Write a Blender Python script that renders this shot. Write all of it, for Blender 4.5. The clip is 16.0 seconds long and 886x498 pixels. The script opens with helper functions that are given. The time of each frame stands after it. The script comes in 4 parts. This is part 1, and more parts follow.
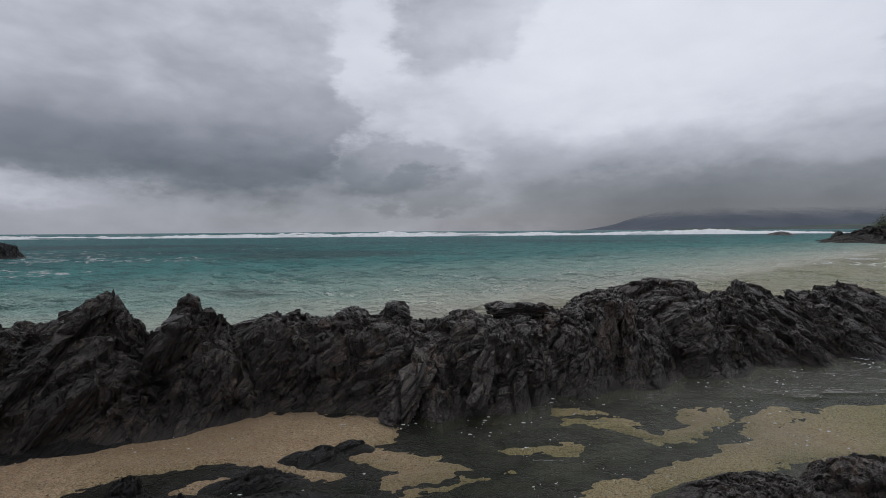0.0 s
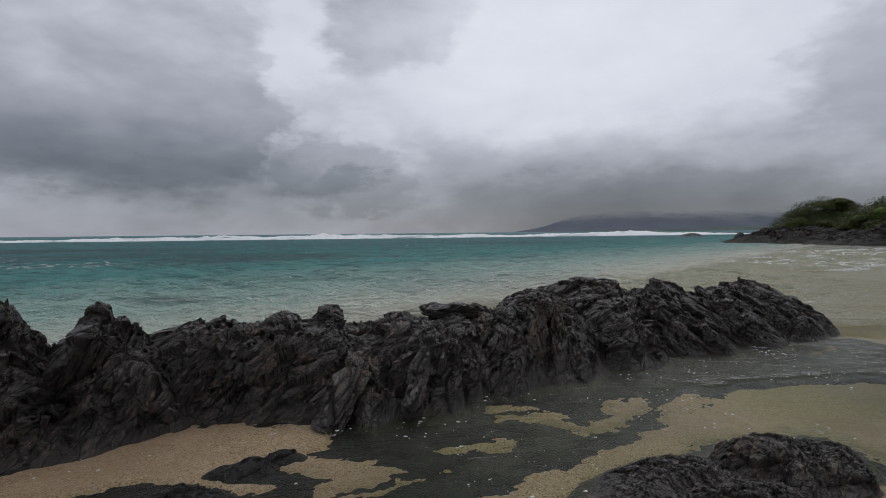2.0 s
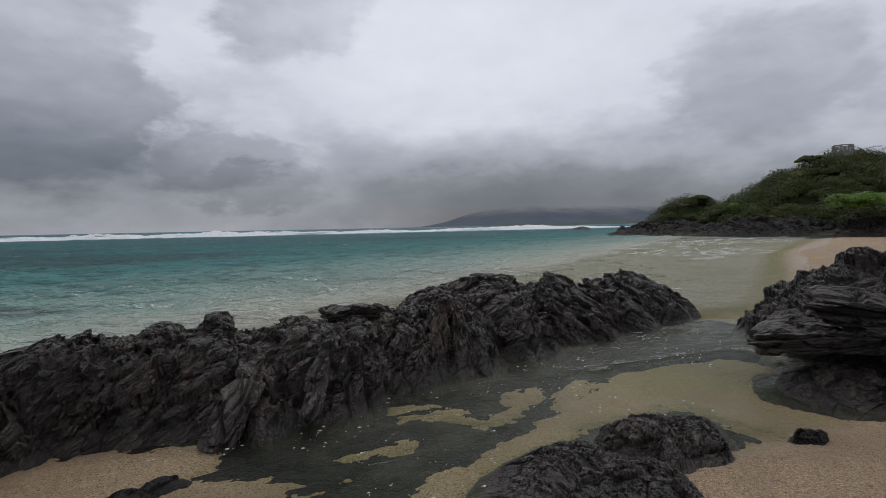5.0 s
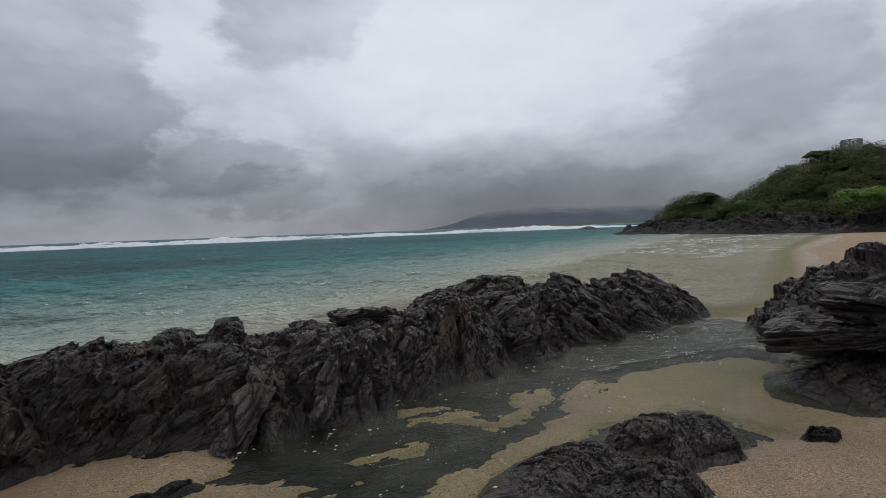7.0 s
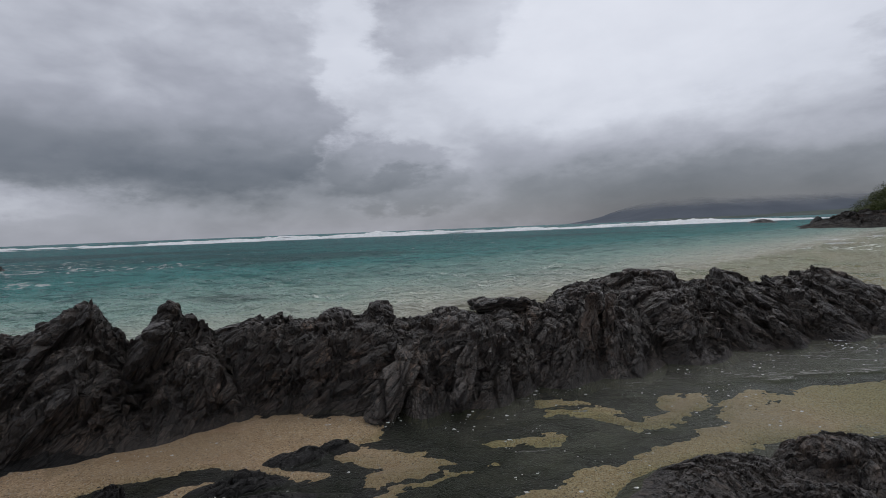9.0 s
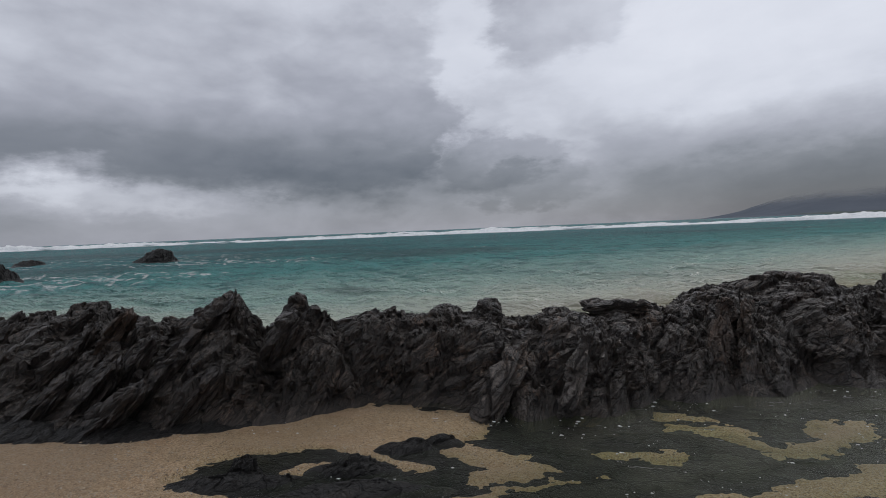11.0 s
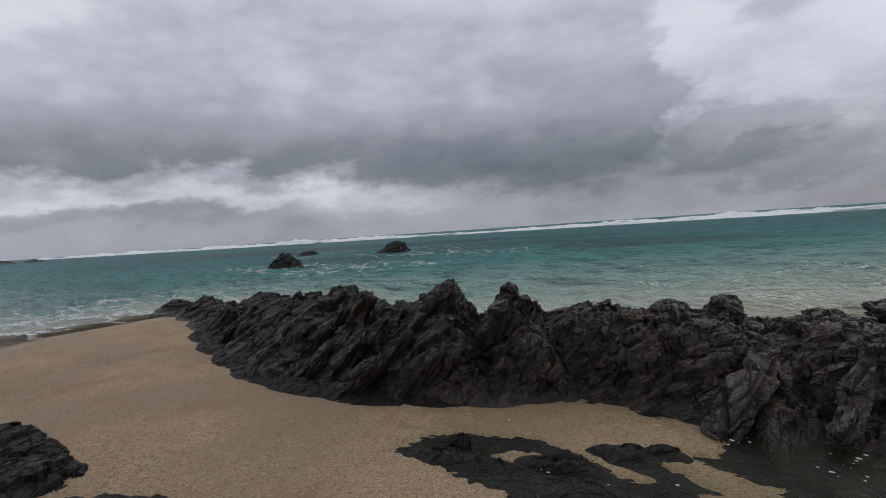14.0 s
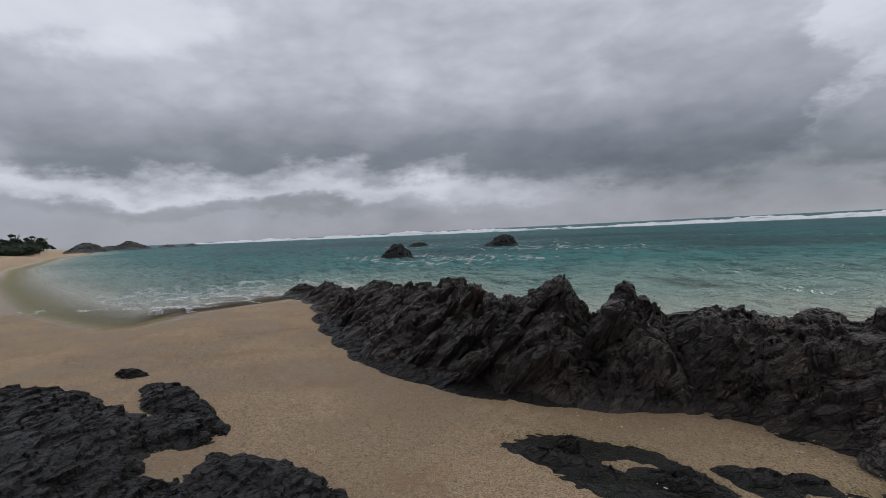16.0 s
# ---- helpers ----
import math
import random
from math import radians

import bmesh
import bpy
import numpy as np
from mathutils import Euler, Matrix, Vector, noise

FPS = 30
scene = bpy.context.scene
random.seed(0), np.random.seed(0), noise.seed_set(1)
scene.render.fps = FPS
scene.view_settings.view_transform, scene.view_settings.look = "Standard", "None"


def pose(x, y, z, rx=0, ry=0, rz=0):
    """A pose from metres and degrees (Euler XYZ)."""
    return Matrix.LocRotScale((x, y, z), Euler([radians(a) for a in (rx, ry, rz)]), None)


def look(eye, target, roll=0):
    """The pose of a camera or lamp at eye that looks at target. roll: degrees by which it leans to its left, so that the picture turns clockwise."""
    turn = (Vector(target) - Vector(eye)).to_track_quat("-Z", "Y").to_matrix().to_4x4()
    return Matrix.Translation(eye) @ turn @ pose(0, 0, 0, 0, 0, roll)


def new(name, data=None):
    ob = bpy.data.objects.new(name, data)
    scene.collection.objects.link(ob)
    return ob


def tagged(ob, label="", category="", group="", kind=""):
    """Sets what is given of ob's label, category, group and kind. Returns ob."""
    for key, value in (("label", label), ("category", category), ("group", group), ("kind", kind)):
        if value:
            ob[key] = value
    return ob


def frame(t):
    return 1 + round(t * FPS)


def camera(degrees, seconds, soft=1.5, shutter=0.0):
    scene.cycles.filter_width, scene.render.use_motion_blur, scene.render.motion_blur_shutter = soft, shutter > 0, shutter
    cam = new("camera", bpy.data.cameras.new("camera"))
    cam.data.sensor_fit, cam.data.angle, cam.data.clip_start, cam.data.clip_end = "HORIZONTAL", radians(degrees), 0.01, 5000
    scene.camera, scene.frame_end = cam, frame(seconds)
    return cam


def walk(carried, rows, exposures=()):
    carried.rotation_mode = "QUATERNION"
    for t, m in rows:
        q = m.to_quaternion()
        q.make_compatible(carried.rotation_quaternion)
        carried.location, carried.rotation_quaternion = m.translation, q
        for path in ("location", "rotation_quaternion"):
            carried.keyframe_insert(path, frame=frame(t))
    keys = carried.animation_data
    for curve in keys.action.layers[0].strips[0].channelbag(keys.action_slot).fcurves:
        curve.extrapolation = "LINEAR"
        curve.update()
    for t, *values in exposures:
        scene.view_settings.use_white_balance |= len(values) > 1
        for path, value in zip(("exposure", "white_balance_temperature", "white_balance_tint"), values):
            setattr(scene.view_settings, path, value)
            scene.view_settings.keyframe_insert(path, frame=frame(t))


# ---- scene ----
# ---------------------------------------------------------------- camera
cam = camera(85.58, 16.0, soft=0.7)


def stance(t, x, y, z, heading, pitch, lean):
    """Eye in metres; heading to the right of +y, pitch and lean in degrees."""
    h, p = radians(heading), radians(pitch)
    way = Vector((math.sin(h) * math.cos(p), math.cos(h) * math.cos(p), math.sin(p)))
    return t, look((x, y, z), Vector((x, y, z)) + way, -lean)


PATH = [
    (0, 0.004, 0.022, 1.733, -0.00, -2.14, 0.43),
    (0.5, 0.005, 0.017, 1.725, 2.17, -1.87, 0.49),
    (1, 0.004, 0.017, 1.722, 3.94, -1.81, 0.50),
    (1.5, 0.006, 0.016, 1.725, 5.76, -1.93, 0.54),
    (2, 0.016, 0.018, 1.728, 7.72, -1.95, 0.57),
    (2.5, 0.028, 0.020, 1.740, 9.75, -2.20, 0.48),
    (3, 0.044, 0.027, 1.754, 11.87, -2.54, 0.44),
    (3.5, 0.066, 0.044, 1.762, 13.79, -2.74, 0.59),
    (4, 0.084, 0.062, 1.768, 15.70, -2.75, 0.64),
    (4.5, 0.088, 0.061, 1.775, 17.40, -2.74, 0.87),
    (5, 0.086, 0.059, 1.775, 19.00, -2.68, 1.13),
    (5.5, 0.083, 0.054, 1.775, 20.20, -2.55, 1.43),
    (6, 0.079, 0.048, 1.776, 20.68, -2.42, 1.73),
    (6.5, 0.076, 0.043, 1.776, 20.14, -2.34, 1.97),
    (7, 0.074, 0.041, 1.776, 18.26, -2.38, 2.12),
    (7.5, 0.066, 0.031, 1.772, 15.62, -2.50, 2.19),
    (8, 0.072, 0.015, 1.760, 11.87, -2.52, 2.25),
    (8.5, 0.080, -0.007, 1.742, 6.98, -2.40, 2.46),
    (9, 0.089, -0.017, 1.728, 1.41, -2.40, 2.29),
    (9.5, 0.108, -0.023, 1.717, -3.08, -2.18, 2.29),
    (10, 0.116, -0.016, 1.722, -6.89, -2.09, 2.29),
    (10.5, 0.135, 0.002, 1.734, -9.75, -2.18, 2.31),
    (11, 0.157, 0.023, 1.748, -12.30, -2.33, 2.39),
    (11.5, 0.176, 0.041, 1.760, -15.15, -2.45, 2.54),
    (12, 0.184, 0.048, 1.765, -18.92, -2.41, 2.79),
    (12.5, 0.185, 0.087, 1.752, -23.37, -2.27, 3.09),
    (13, 0.179, 0.104, 1.750, -28.89, -2.26, 3.76),
    (13.5, 0.169, 0.115, 1.746, -33.88, -2.14, 3.95),
    (14, 0.154, 0.118, 1.741, -37.49, -2.12, 3.84),
    (14.5, 0.135, 0.121, 1.737, -41.26, -2.01, 3.99),
    (15, 0.125, 0.125, 1.742, -44.47, -2.08, 4.12),
    (15.5, 0.120, 0.121, 1.747, -47.55, -2.02, 3.58),
    (16, 0.120, 0.114, 1.749, -50.29, -2.19, 2.84),
]
walk(cam, [stance(*r) for r in PATH])

# ---------------------------------------------------------------- nodes


class Nodes:
    """Short way to write node trees."""

    def __init__(self, tree):
        self.tree = tree
        tree.nodes.clear()

    def add(self, kind, **props):
        n = self.tree.nodes.new(kind)
        for k, v in props.items():
            setattr(n, k, v)
        return n

    def put(self, socket, v):
        if isinstance(v, bpy.types.NodeSocket):
            self.tree.links.new(v, socket)
        elif v is not None:
            socket.default_value = v

    def math(self, op, a, b=None, c=None, clamp=False):
        n = self.add("ShaderNodeMath", operation=op, use_clamp=clamp)
        for s, v in zip(n.inputs, (a, b, c)):
            self.put(s, v)
        return n.outputs[0]

    def vec(self, op, a, b=None):
        n = self.add("ShaderNodeVectorMath", operation=op)
        self.put(n.inputs[0], a)
        if b is not None:
            self.put(n.inputs[3 if op == "SCALE" else 1], b)
        return n.outputs["Value" if op in ("LENGTH", "DOT_PRODUCT") else "Vector"]

    def noise(self, v, scale, detail=4.0, rough=0.5, colour=False, distortion=0.0):
        n = self.add("ShaderNodeTexNoise")
        self.put(n.inputs["Vector"], v)
        n.inputs["Scale"].default_value = scale
        n.inputs["Detail"].default_value = detail
        n.inputs["Roughness"].default_value = rough
        n.inputs["Distortion"].default_value = distortion
        return n.outputs["Color" if colour else "Fac"]

    def voronoi(self, v, scale, out="Distance", feature="F1"):
        n = self.add("ShaderNodeTexVoronoi", feature=feature)
        self.put(n.inputs["Vector"], v)
        n.inputs["Scale"].default_value = scale
        return n.outputs[out]

    def step(self, v, lo, hi, a=0.0, b=1.0):
        n = self.add("ShaderNodeMapRange", interpolation_type="SMOOTHSTEP")
        for i, x in enumerate((v, lo, hi, a, b)):
            self.put(n.inputs[i], x)
        return n.outputs[0]

    def mix(self, fac, a, b):
        n = self.add("ShaderNodeMix", data_type="RGBA")
        self.put(n.inputs[0], fac)
        self.put(n.inputs[6], (*a, 1) if isinstance(a, tuple) else a)
        self.put(n.inputs[7], (*b, 1) if isinstance(b, tuple) else b)
        return n.outputs[2]

    def ramp(self, fac, *stops):
        n = self.add("ShaderNodeValToRGB")
        self.put(n.inputs[0], fac)
        e = n.color_ramp.elements
        while len(e) < len(stops):
            e.new(0.5)
        for el, (p, c) in zip(e, stops):
            el.position, el.color = p, (*c, 1) if len(c) == 3 else c
        return n.outputs[0]

    def bump(self, h, strength, dist, normal=None):
        n = self.add("ShaderNodeBump")
        n.inputs["Strength"].default_value = strength
        n.inputs["Distance"].default_value = dist
        self.put(n.inputs["Height"], h)
        self.put(n.inputs["Normal"], normal)
        return n.outputs[0]

    def principled(self, base, rough=0.6, normal=None, spec=0.5):
        n = self.add("ShaderNodeBsdfPrincipled")
        self.put(n.inputs["Base Color"], (*base, 1) if isinstance(base, tuple) else base)
        self.put(n.inputs["Roughness"], rough)
        self.put(n.inputs["Specular IOR Level"], spec)
        self.put(n.inputs["Normal"], normal)
        return n.outputs[0]

    def out(self, shader, kind="ShaderNodeOutputMaterial"):
        n = self.add(kind)
        self.put(n.inputs["Surface"], shader)


def material(name):
    m = bpy.data.materials.new(name)
    m.use_nodes = True
    return m, Nodes(m.node_tree)


# ---------------------------------------------------------------- sky and sun
SUN_AZ, SUN_EL = 28.0, 48.0
world = bpy.data.worlds.new("overcast_sky")
scene.world = world
world.use_nodes = True
w = Nodes(world.node_tree)
sky = w.add("ShaderNodeTexSky", sky_type="NISHITA", sun_disc=False)
sky.sun_elevation, sky.sun_rotation = radians(SUN_EL), radians(SUN_AZ)
ray = w.add("ShaderNodeTexCoord").outputs["Generated"]
sep = w.add("ShaderNodeSeparateXYZ")
w.put(sep.inputs[0], ray)
sx, sy, sz = sep.outputs
AZ = w.math("MULTIPLY", w.math("ARCTAN2", sx, sy), 57.2958)
EL = w.math("MULTIPLY", w.math("ARCSINE", sz), 57.2958)
comb = w.add("ShaderNodeCombineXYZ")
w.put(comb.inputs[0], sx)
w.put(comb.inputs[1], sy)
w.put(comb.inputs[2], w.math("MULTIPLY", sz, 2.1))
deck = comb.outputs[0]
big = w.noise(deck, 3.2, 5.0, 0.5)
fine = w.noise(deck, 8.0, 7.0, 0.55, distortion=0.25)
warp = w.noise(deck, 7.0, 6.0, 0.58, colour=True)
wsep = w.add("ShaderNodeSeparateXYZ")
w.put(wsep.inputs[0], warp)
AZW = w.math("MULTIPLY_ADD", w.math("SUBTRACT", wsep.outputs[0], 0.5), 15.0, AZ)
ELW = w.math("MULTIPLY_ADD", w.math("SUBTRACT", wsep.outputs[1], 0.5), 8.0, EL)


bill = w.math("ADD", w.math("MULTIPLY", w.voronoi(w.vec("ADD", deck, w.vec("SCALE", warp, 0.12)), 9.0), 0.6), w.math("MULTIPLY", w.voronoi(w.vec("ADD", deck, w.vec("SCALE", warp, 0.08)), 24.0), 0.3))
bill = w.math("SUBTRACT", bill, 0.42)


def cloud(az, el, width, height, weight, edge=1.0, heap=0.0):
    """One bank of cloud: the middle and half size in degrees; weight over 0 is thick and dark, under 0 thin and bright; heap: cauliflower edges."""
    u = w.math("DIVIDE", w.math("SUBTRACT", AZW, az), width)
    v = w.math("DIVIDE", w.math("SUBTRACT", ELW, el), height)
    r = w.math("SQRT", w.math("ADD", w.math("MULTIPLY", u, u), w.math("MULTIPLY", v, v)))
    if heap:
        r = w.math("MULTIPLY_ADD", bill, heap, r)
    return w.step(r, 1.0 - 0.5 * edge, 1.0 + 0.5 * edge, weight, 0.0)


thick = w.math("ADD", 0.335, w.math("MULTIPLY", w.math("SUBTRACT", big, 0.5), 0.34))
thick = w.math("ADD", thick, w.math("MULTIPLY", w.math("SUBTRACT", fine, 0.5), 0.24))
# the long rain cloud: pale heaped top, dark flat base
mass = w.math("MAXIMUM", cloud(-55, 13.6, 43, 12.6, 1.0, 0.22, 0.22), w.math("MAXIMUM", cloud(-20.5, 13.5, 10.3, 9.6, 1.0, 0.30, 0.42), cloud(-6.5, 7.6, 8, 3.0, 0.6, 0.4, 0.36)))
mass = w.math("MULTIPLY", mass, w.step(ELW, w.step(AZ, -60.0, -15.0, 5.0, 1.5), w.step(AZ, -60.0, -15.0, 8.5, 6.5)))
thick = w.math("ADD", thick, w.math("MULTIPLY", mass, w.math("ADD", w.math("MULTIPLY", bill, 0.14), w.step(EL, 6.0, 21.0, 0.31, 0.03))))
for bank in (
    cloud(-21, 17.0, 10, 7.0, 0.05, 0.25, 0.34), cloud(-22, 6.0, 16, 2.6, 0.16, 1.2), cloud(-50, 9.5, 30, 3.0, 0.06, 1.4), cloud(-2, 4.8, 7, 2.2, 0.13, 0.5, 0.3), cloud(-88, 23, 13, 4.5, -0.22, 0.8, 0.3),
    cloud(-72, 6.2, 27, 1.8, -0.22, 0.8, 0.3), cloud(-44, 4.6, 14, 1.5, -0.14, 1.2), cloud(-75, 3.8, 16, 1.0, 0.08, 0.9, 0.3), cloud(-8, 22, 5, 6, -0.14, 0.9),
    cloud(24, 21, 22, 10, -0.24, 1.3), cloud(3, 24, 8.5, 6.0, 0.20, 0.45, 0.3), cloud(-1, 10, 5, 4, -0.08, 0.9, 0.4),
    cloud(53, 14, 9, 6, 0.14, 0.6, 0.4), cloud(36, 1.5, 22, 4.5, 0.37, 1.4), cloud(12, 2.0, 30, 3.0, 0.10, 1.4), cloud(22, 8.0, 16, 4, 0.10, 1.2), cloud(60, 24, 14, 5, -0.08, 1.4),
):
    thick = w.math("ADD", thick, bank)
thick = w.math("ADD", thick, w.step(EL, 1.0, 16.0, 0.23, 0.0))
shade = w.ramp(w.math("MULTIPLY", thick, 0.8, clamp=True), (0.0, (0.72, 0.745, 0.82)), (0.2, (0.60, 0.625, 0.70)), (0.4, (0.352, 0.366, 0.424)),
               (0.60, (0.196, 0.210, 0.245)), (0.85, (0.104, 0.118, 0.146)))
above = w.mix(w.step(EL, 30.0, 55.0), shade, (0.60, 0.62, 0.67))
thin = w.add("ShaderNodeMix", data_type="RGBA", blend_type="ADD")
thin.inputs[0].default_value = 0.006
w.put(thin.inputs[6], above)
w.put(thin.inputs[7], sky.outputs[0])
bg = w.add("ShaderNodeBackground")
w.put(bg.inputs[0], thin.outputs[2])
bg.inputs[1].default_value = 1.0
w.out(bg.outputs[0], "ShaderNodeOutputWorld")

lamp = bpy.data.lights.new("sun", "SUN")
lamp.energy, lamp.angle, lamp.color = 0.6, radians(40), (1.0, 0.97, 0.93)
sun_way = Vector((math.sin(radians(SUN_AZ)) * math.cos(radians(SUN_EL)), math.cos(radians(SUN_AZ)) * math.cos(radians(SUN_EL)), math.sin(radians(SUN_EL))))
new("sun", lamp).matrix_world = look(sun_way * 50, (0, 0, 0))
scene.view_settings.exposure = 0.0

# ---------------------------------------------------------------- materials


def rock_material(name, dark, light, brown, scale=1.0, relief=0.012, spec=0.5, gloss=0.30):
    """Bedded, cracked schist: plates along the strata, two sizes of joints with shade painted in, weathered patches."""
    m, n = material(name)
    pos = n.add("ShaderNodeNewGeometry").outputs["Position"]
    st = n.add("ShaderNodeMapping")
    n.put(st.inputs[0], n.add("ShaderNodeAttribute", attribute_name="strata").outputs["Vector"])
    st.inputs["Scale"].default_value = (1.0, 1.6, 4.2)
    wob = n.vec("SCALE", n.vec("SUBTRACT", n.noise(pos, 5.0 * scale, 4.0, 0.6, colour=True), (0.5, 0.5, 0.5)), 0.34)
    sv = n.vec("ADD", st.outputs[0], wob)
    fibre = n.noise(n.vec("MULTIPLY", st.outputs[0], (0.8, 1.0, 3.4)), 7.0 * scale, 6.0, 0.66)
    patch = n.noise(pos, 1.3 * scale, 5.0, 0.62)
    grain = n.noise(pos, 60.0 * scale, 5.0, 0.7)
    pits = n.noise(pos, 14.0 * scale, 6.0, 0.65)
    col = n.mix(n.step(fibre, 0.30, 0.72), dark, light)
    col = n.mix(n.math("MULTIPLY", n.step(patch, 0.54, 0.68), n.step(fibre, 0.38, 0.6)), col, brown)
    h = n.math("ADD", n.math("MULTIPLY", fibre, 0.9), n.math("ADD", n.math("MULTIPLY", pits, 0.7), n.math("MULTIPLY", grain, 0.35)))
    crack_shade = None
    for k, wide, amp in ((2.6, 0.045, 1.0), (6.5, 0.06, 0.55), (15.0, 0.08, 0.28)):
        tone = n.add("ShaderNodeSeparateColor")
        n.put(tone.inputs[0], n.voronoi(sv, k * scale, "Color"))
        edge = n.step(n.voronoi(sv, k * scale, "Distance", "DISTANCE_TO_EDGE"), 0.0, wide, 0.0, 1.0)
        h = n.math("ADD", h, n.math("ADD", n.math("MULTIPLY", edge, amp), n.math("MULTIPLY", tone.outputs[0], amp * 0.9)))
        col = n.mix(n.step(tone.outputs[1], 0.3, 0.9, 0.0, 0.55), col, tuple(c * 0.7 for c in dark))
        crack_shade = edge if crack_shade is None else n.math("MULTIPLY", crack_shade, n.math("MULTIPLY_ADD", edge, 0.6, 0.4))
    # crevice shade put into the base colour along the crack edges
    col = n.mix(crack_shade, tuple(c * 0.25 for c in dark), col)
    col = n.mix(n.step(grain, 0.62, 0.78, 0.0, 0.5), col, (0.16, 0.145, 0.13))
    rough = n.math("MULTIPLY_ADD", n.step(patch, 0.35, 0.65), 0.22, n.math("MULTIPLY_ADD", pits, 0.32, gloss - 0.1))
    n.out(n.principled(col, rough, n.bump(h, 0.85, relief / scale), spec))
    return m


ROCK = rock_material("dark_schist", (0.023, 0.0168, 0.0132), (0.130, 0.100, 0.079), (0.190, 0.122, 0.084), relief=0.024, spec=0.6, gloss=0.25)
ROCK_BROWN = rock_material("rust_brown_schist", (0.045, 0.029, 0.020), (0.15, 0.098, 0.068), (0.22, 0.16, 0.12), relief=0.018)
WET_BED = rock_material("wet_pool_rock", (0.012, 0.0115, 0.0108), (0.034, 0.031, 0.028), (0.045, 0.037, 0.027), 1.0, 0.008, 0.12)
ROCK_WET = rock_material("wet_black_rock", (0.0085, 0.0078, 0.0072), (0.032, 0.028, 0.025), (0.052, 0.040, 0.031), 1.0, 0.014, 0.3, 0.30)
ROCK_SEA = rock_material("black_sea_rock", (0.009, 0.008, 0.0075), (0.040, 0.036, 0.033), (0.055, 0.045, 0.036), 0.6, 0.02)
ROCK_ISLE = rock_material("overgrown_islet_rock", (0.012, 0.014, 0.010), (0.042, 0.047, 0.034), (0.06, 0.055, 0.04), 0.12, 0.02)
ROCK_FAR = rock_material("headland_rock", (0.012, 0.0100, 0.009), (0.080, 0.063, 0.050), (0.150, 0.102, 0.074), 0.16, 0.03, 0.2, 0.6)


def sand_material():
    m, n = material("coral_sand")
    pos = n.add("ShaderNodeNewGeometry").outputs["Position"]
    damp = n.noise(pos, 0.55, 4.0, 0.55)
    tint = n.noise(pos, 1.7, 3.0, 0.5)
    grains = n.voronoi(pos, 105.0, "Color")
    gs = n.add("ShaderNodeSeparateColor")
    n.put(gs.inputs[0], grains)
    fine = n.noise(pos, 160.0, 3.0, 0.6)
    col = n.mix(gs.outputs[0], (0.33, 0.208, 0.108), (0.68, 0.50, 0.318))
    col = n.mix(n.step(gs.outputs[1], 0.93, 0.97), col, (0.52, 0.46, 0.38))
    col = n.mix(n.step(gs.outputs[2], 0.94, 0.98), col, (0.13, 0.095, 0.065))
    col = n.mix(n.step(tint, 0.52, 0.72, 0.0, 0.5), col, (0.40, 0.24, 0.125))
    col = n.mix(n.step(damp, 0.38, 0.60, 0.0, 0.5), col, (0.27, 0.185, 0.112))
    rough = n.step(damp, 0.40, 0.62, 0.85, 0.5)
    h = n.math("ADD", n.voronoi(pos, 110.0), n.math("MULTIPLY", fine, 0.5))
    n.out(n.principled(col, rough, n.bump(h, 0.95, 0.022), 0.35))
    return m


SAND = sand_material()


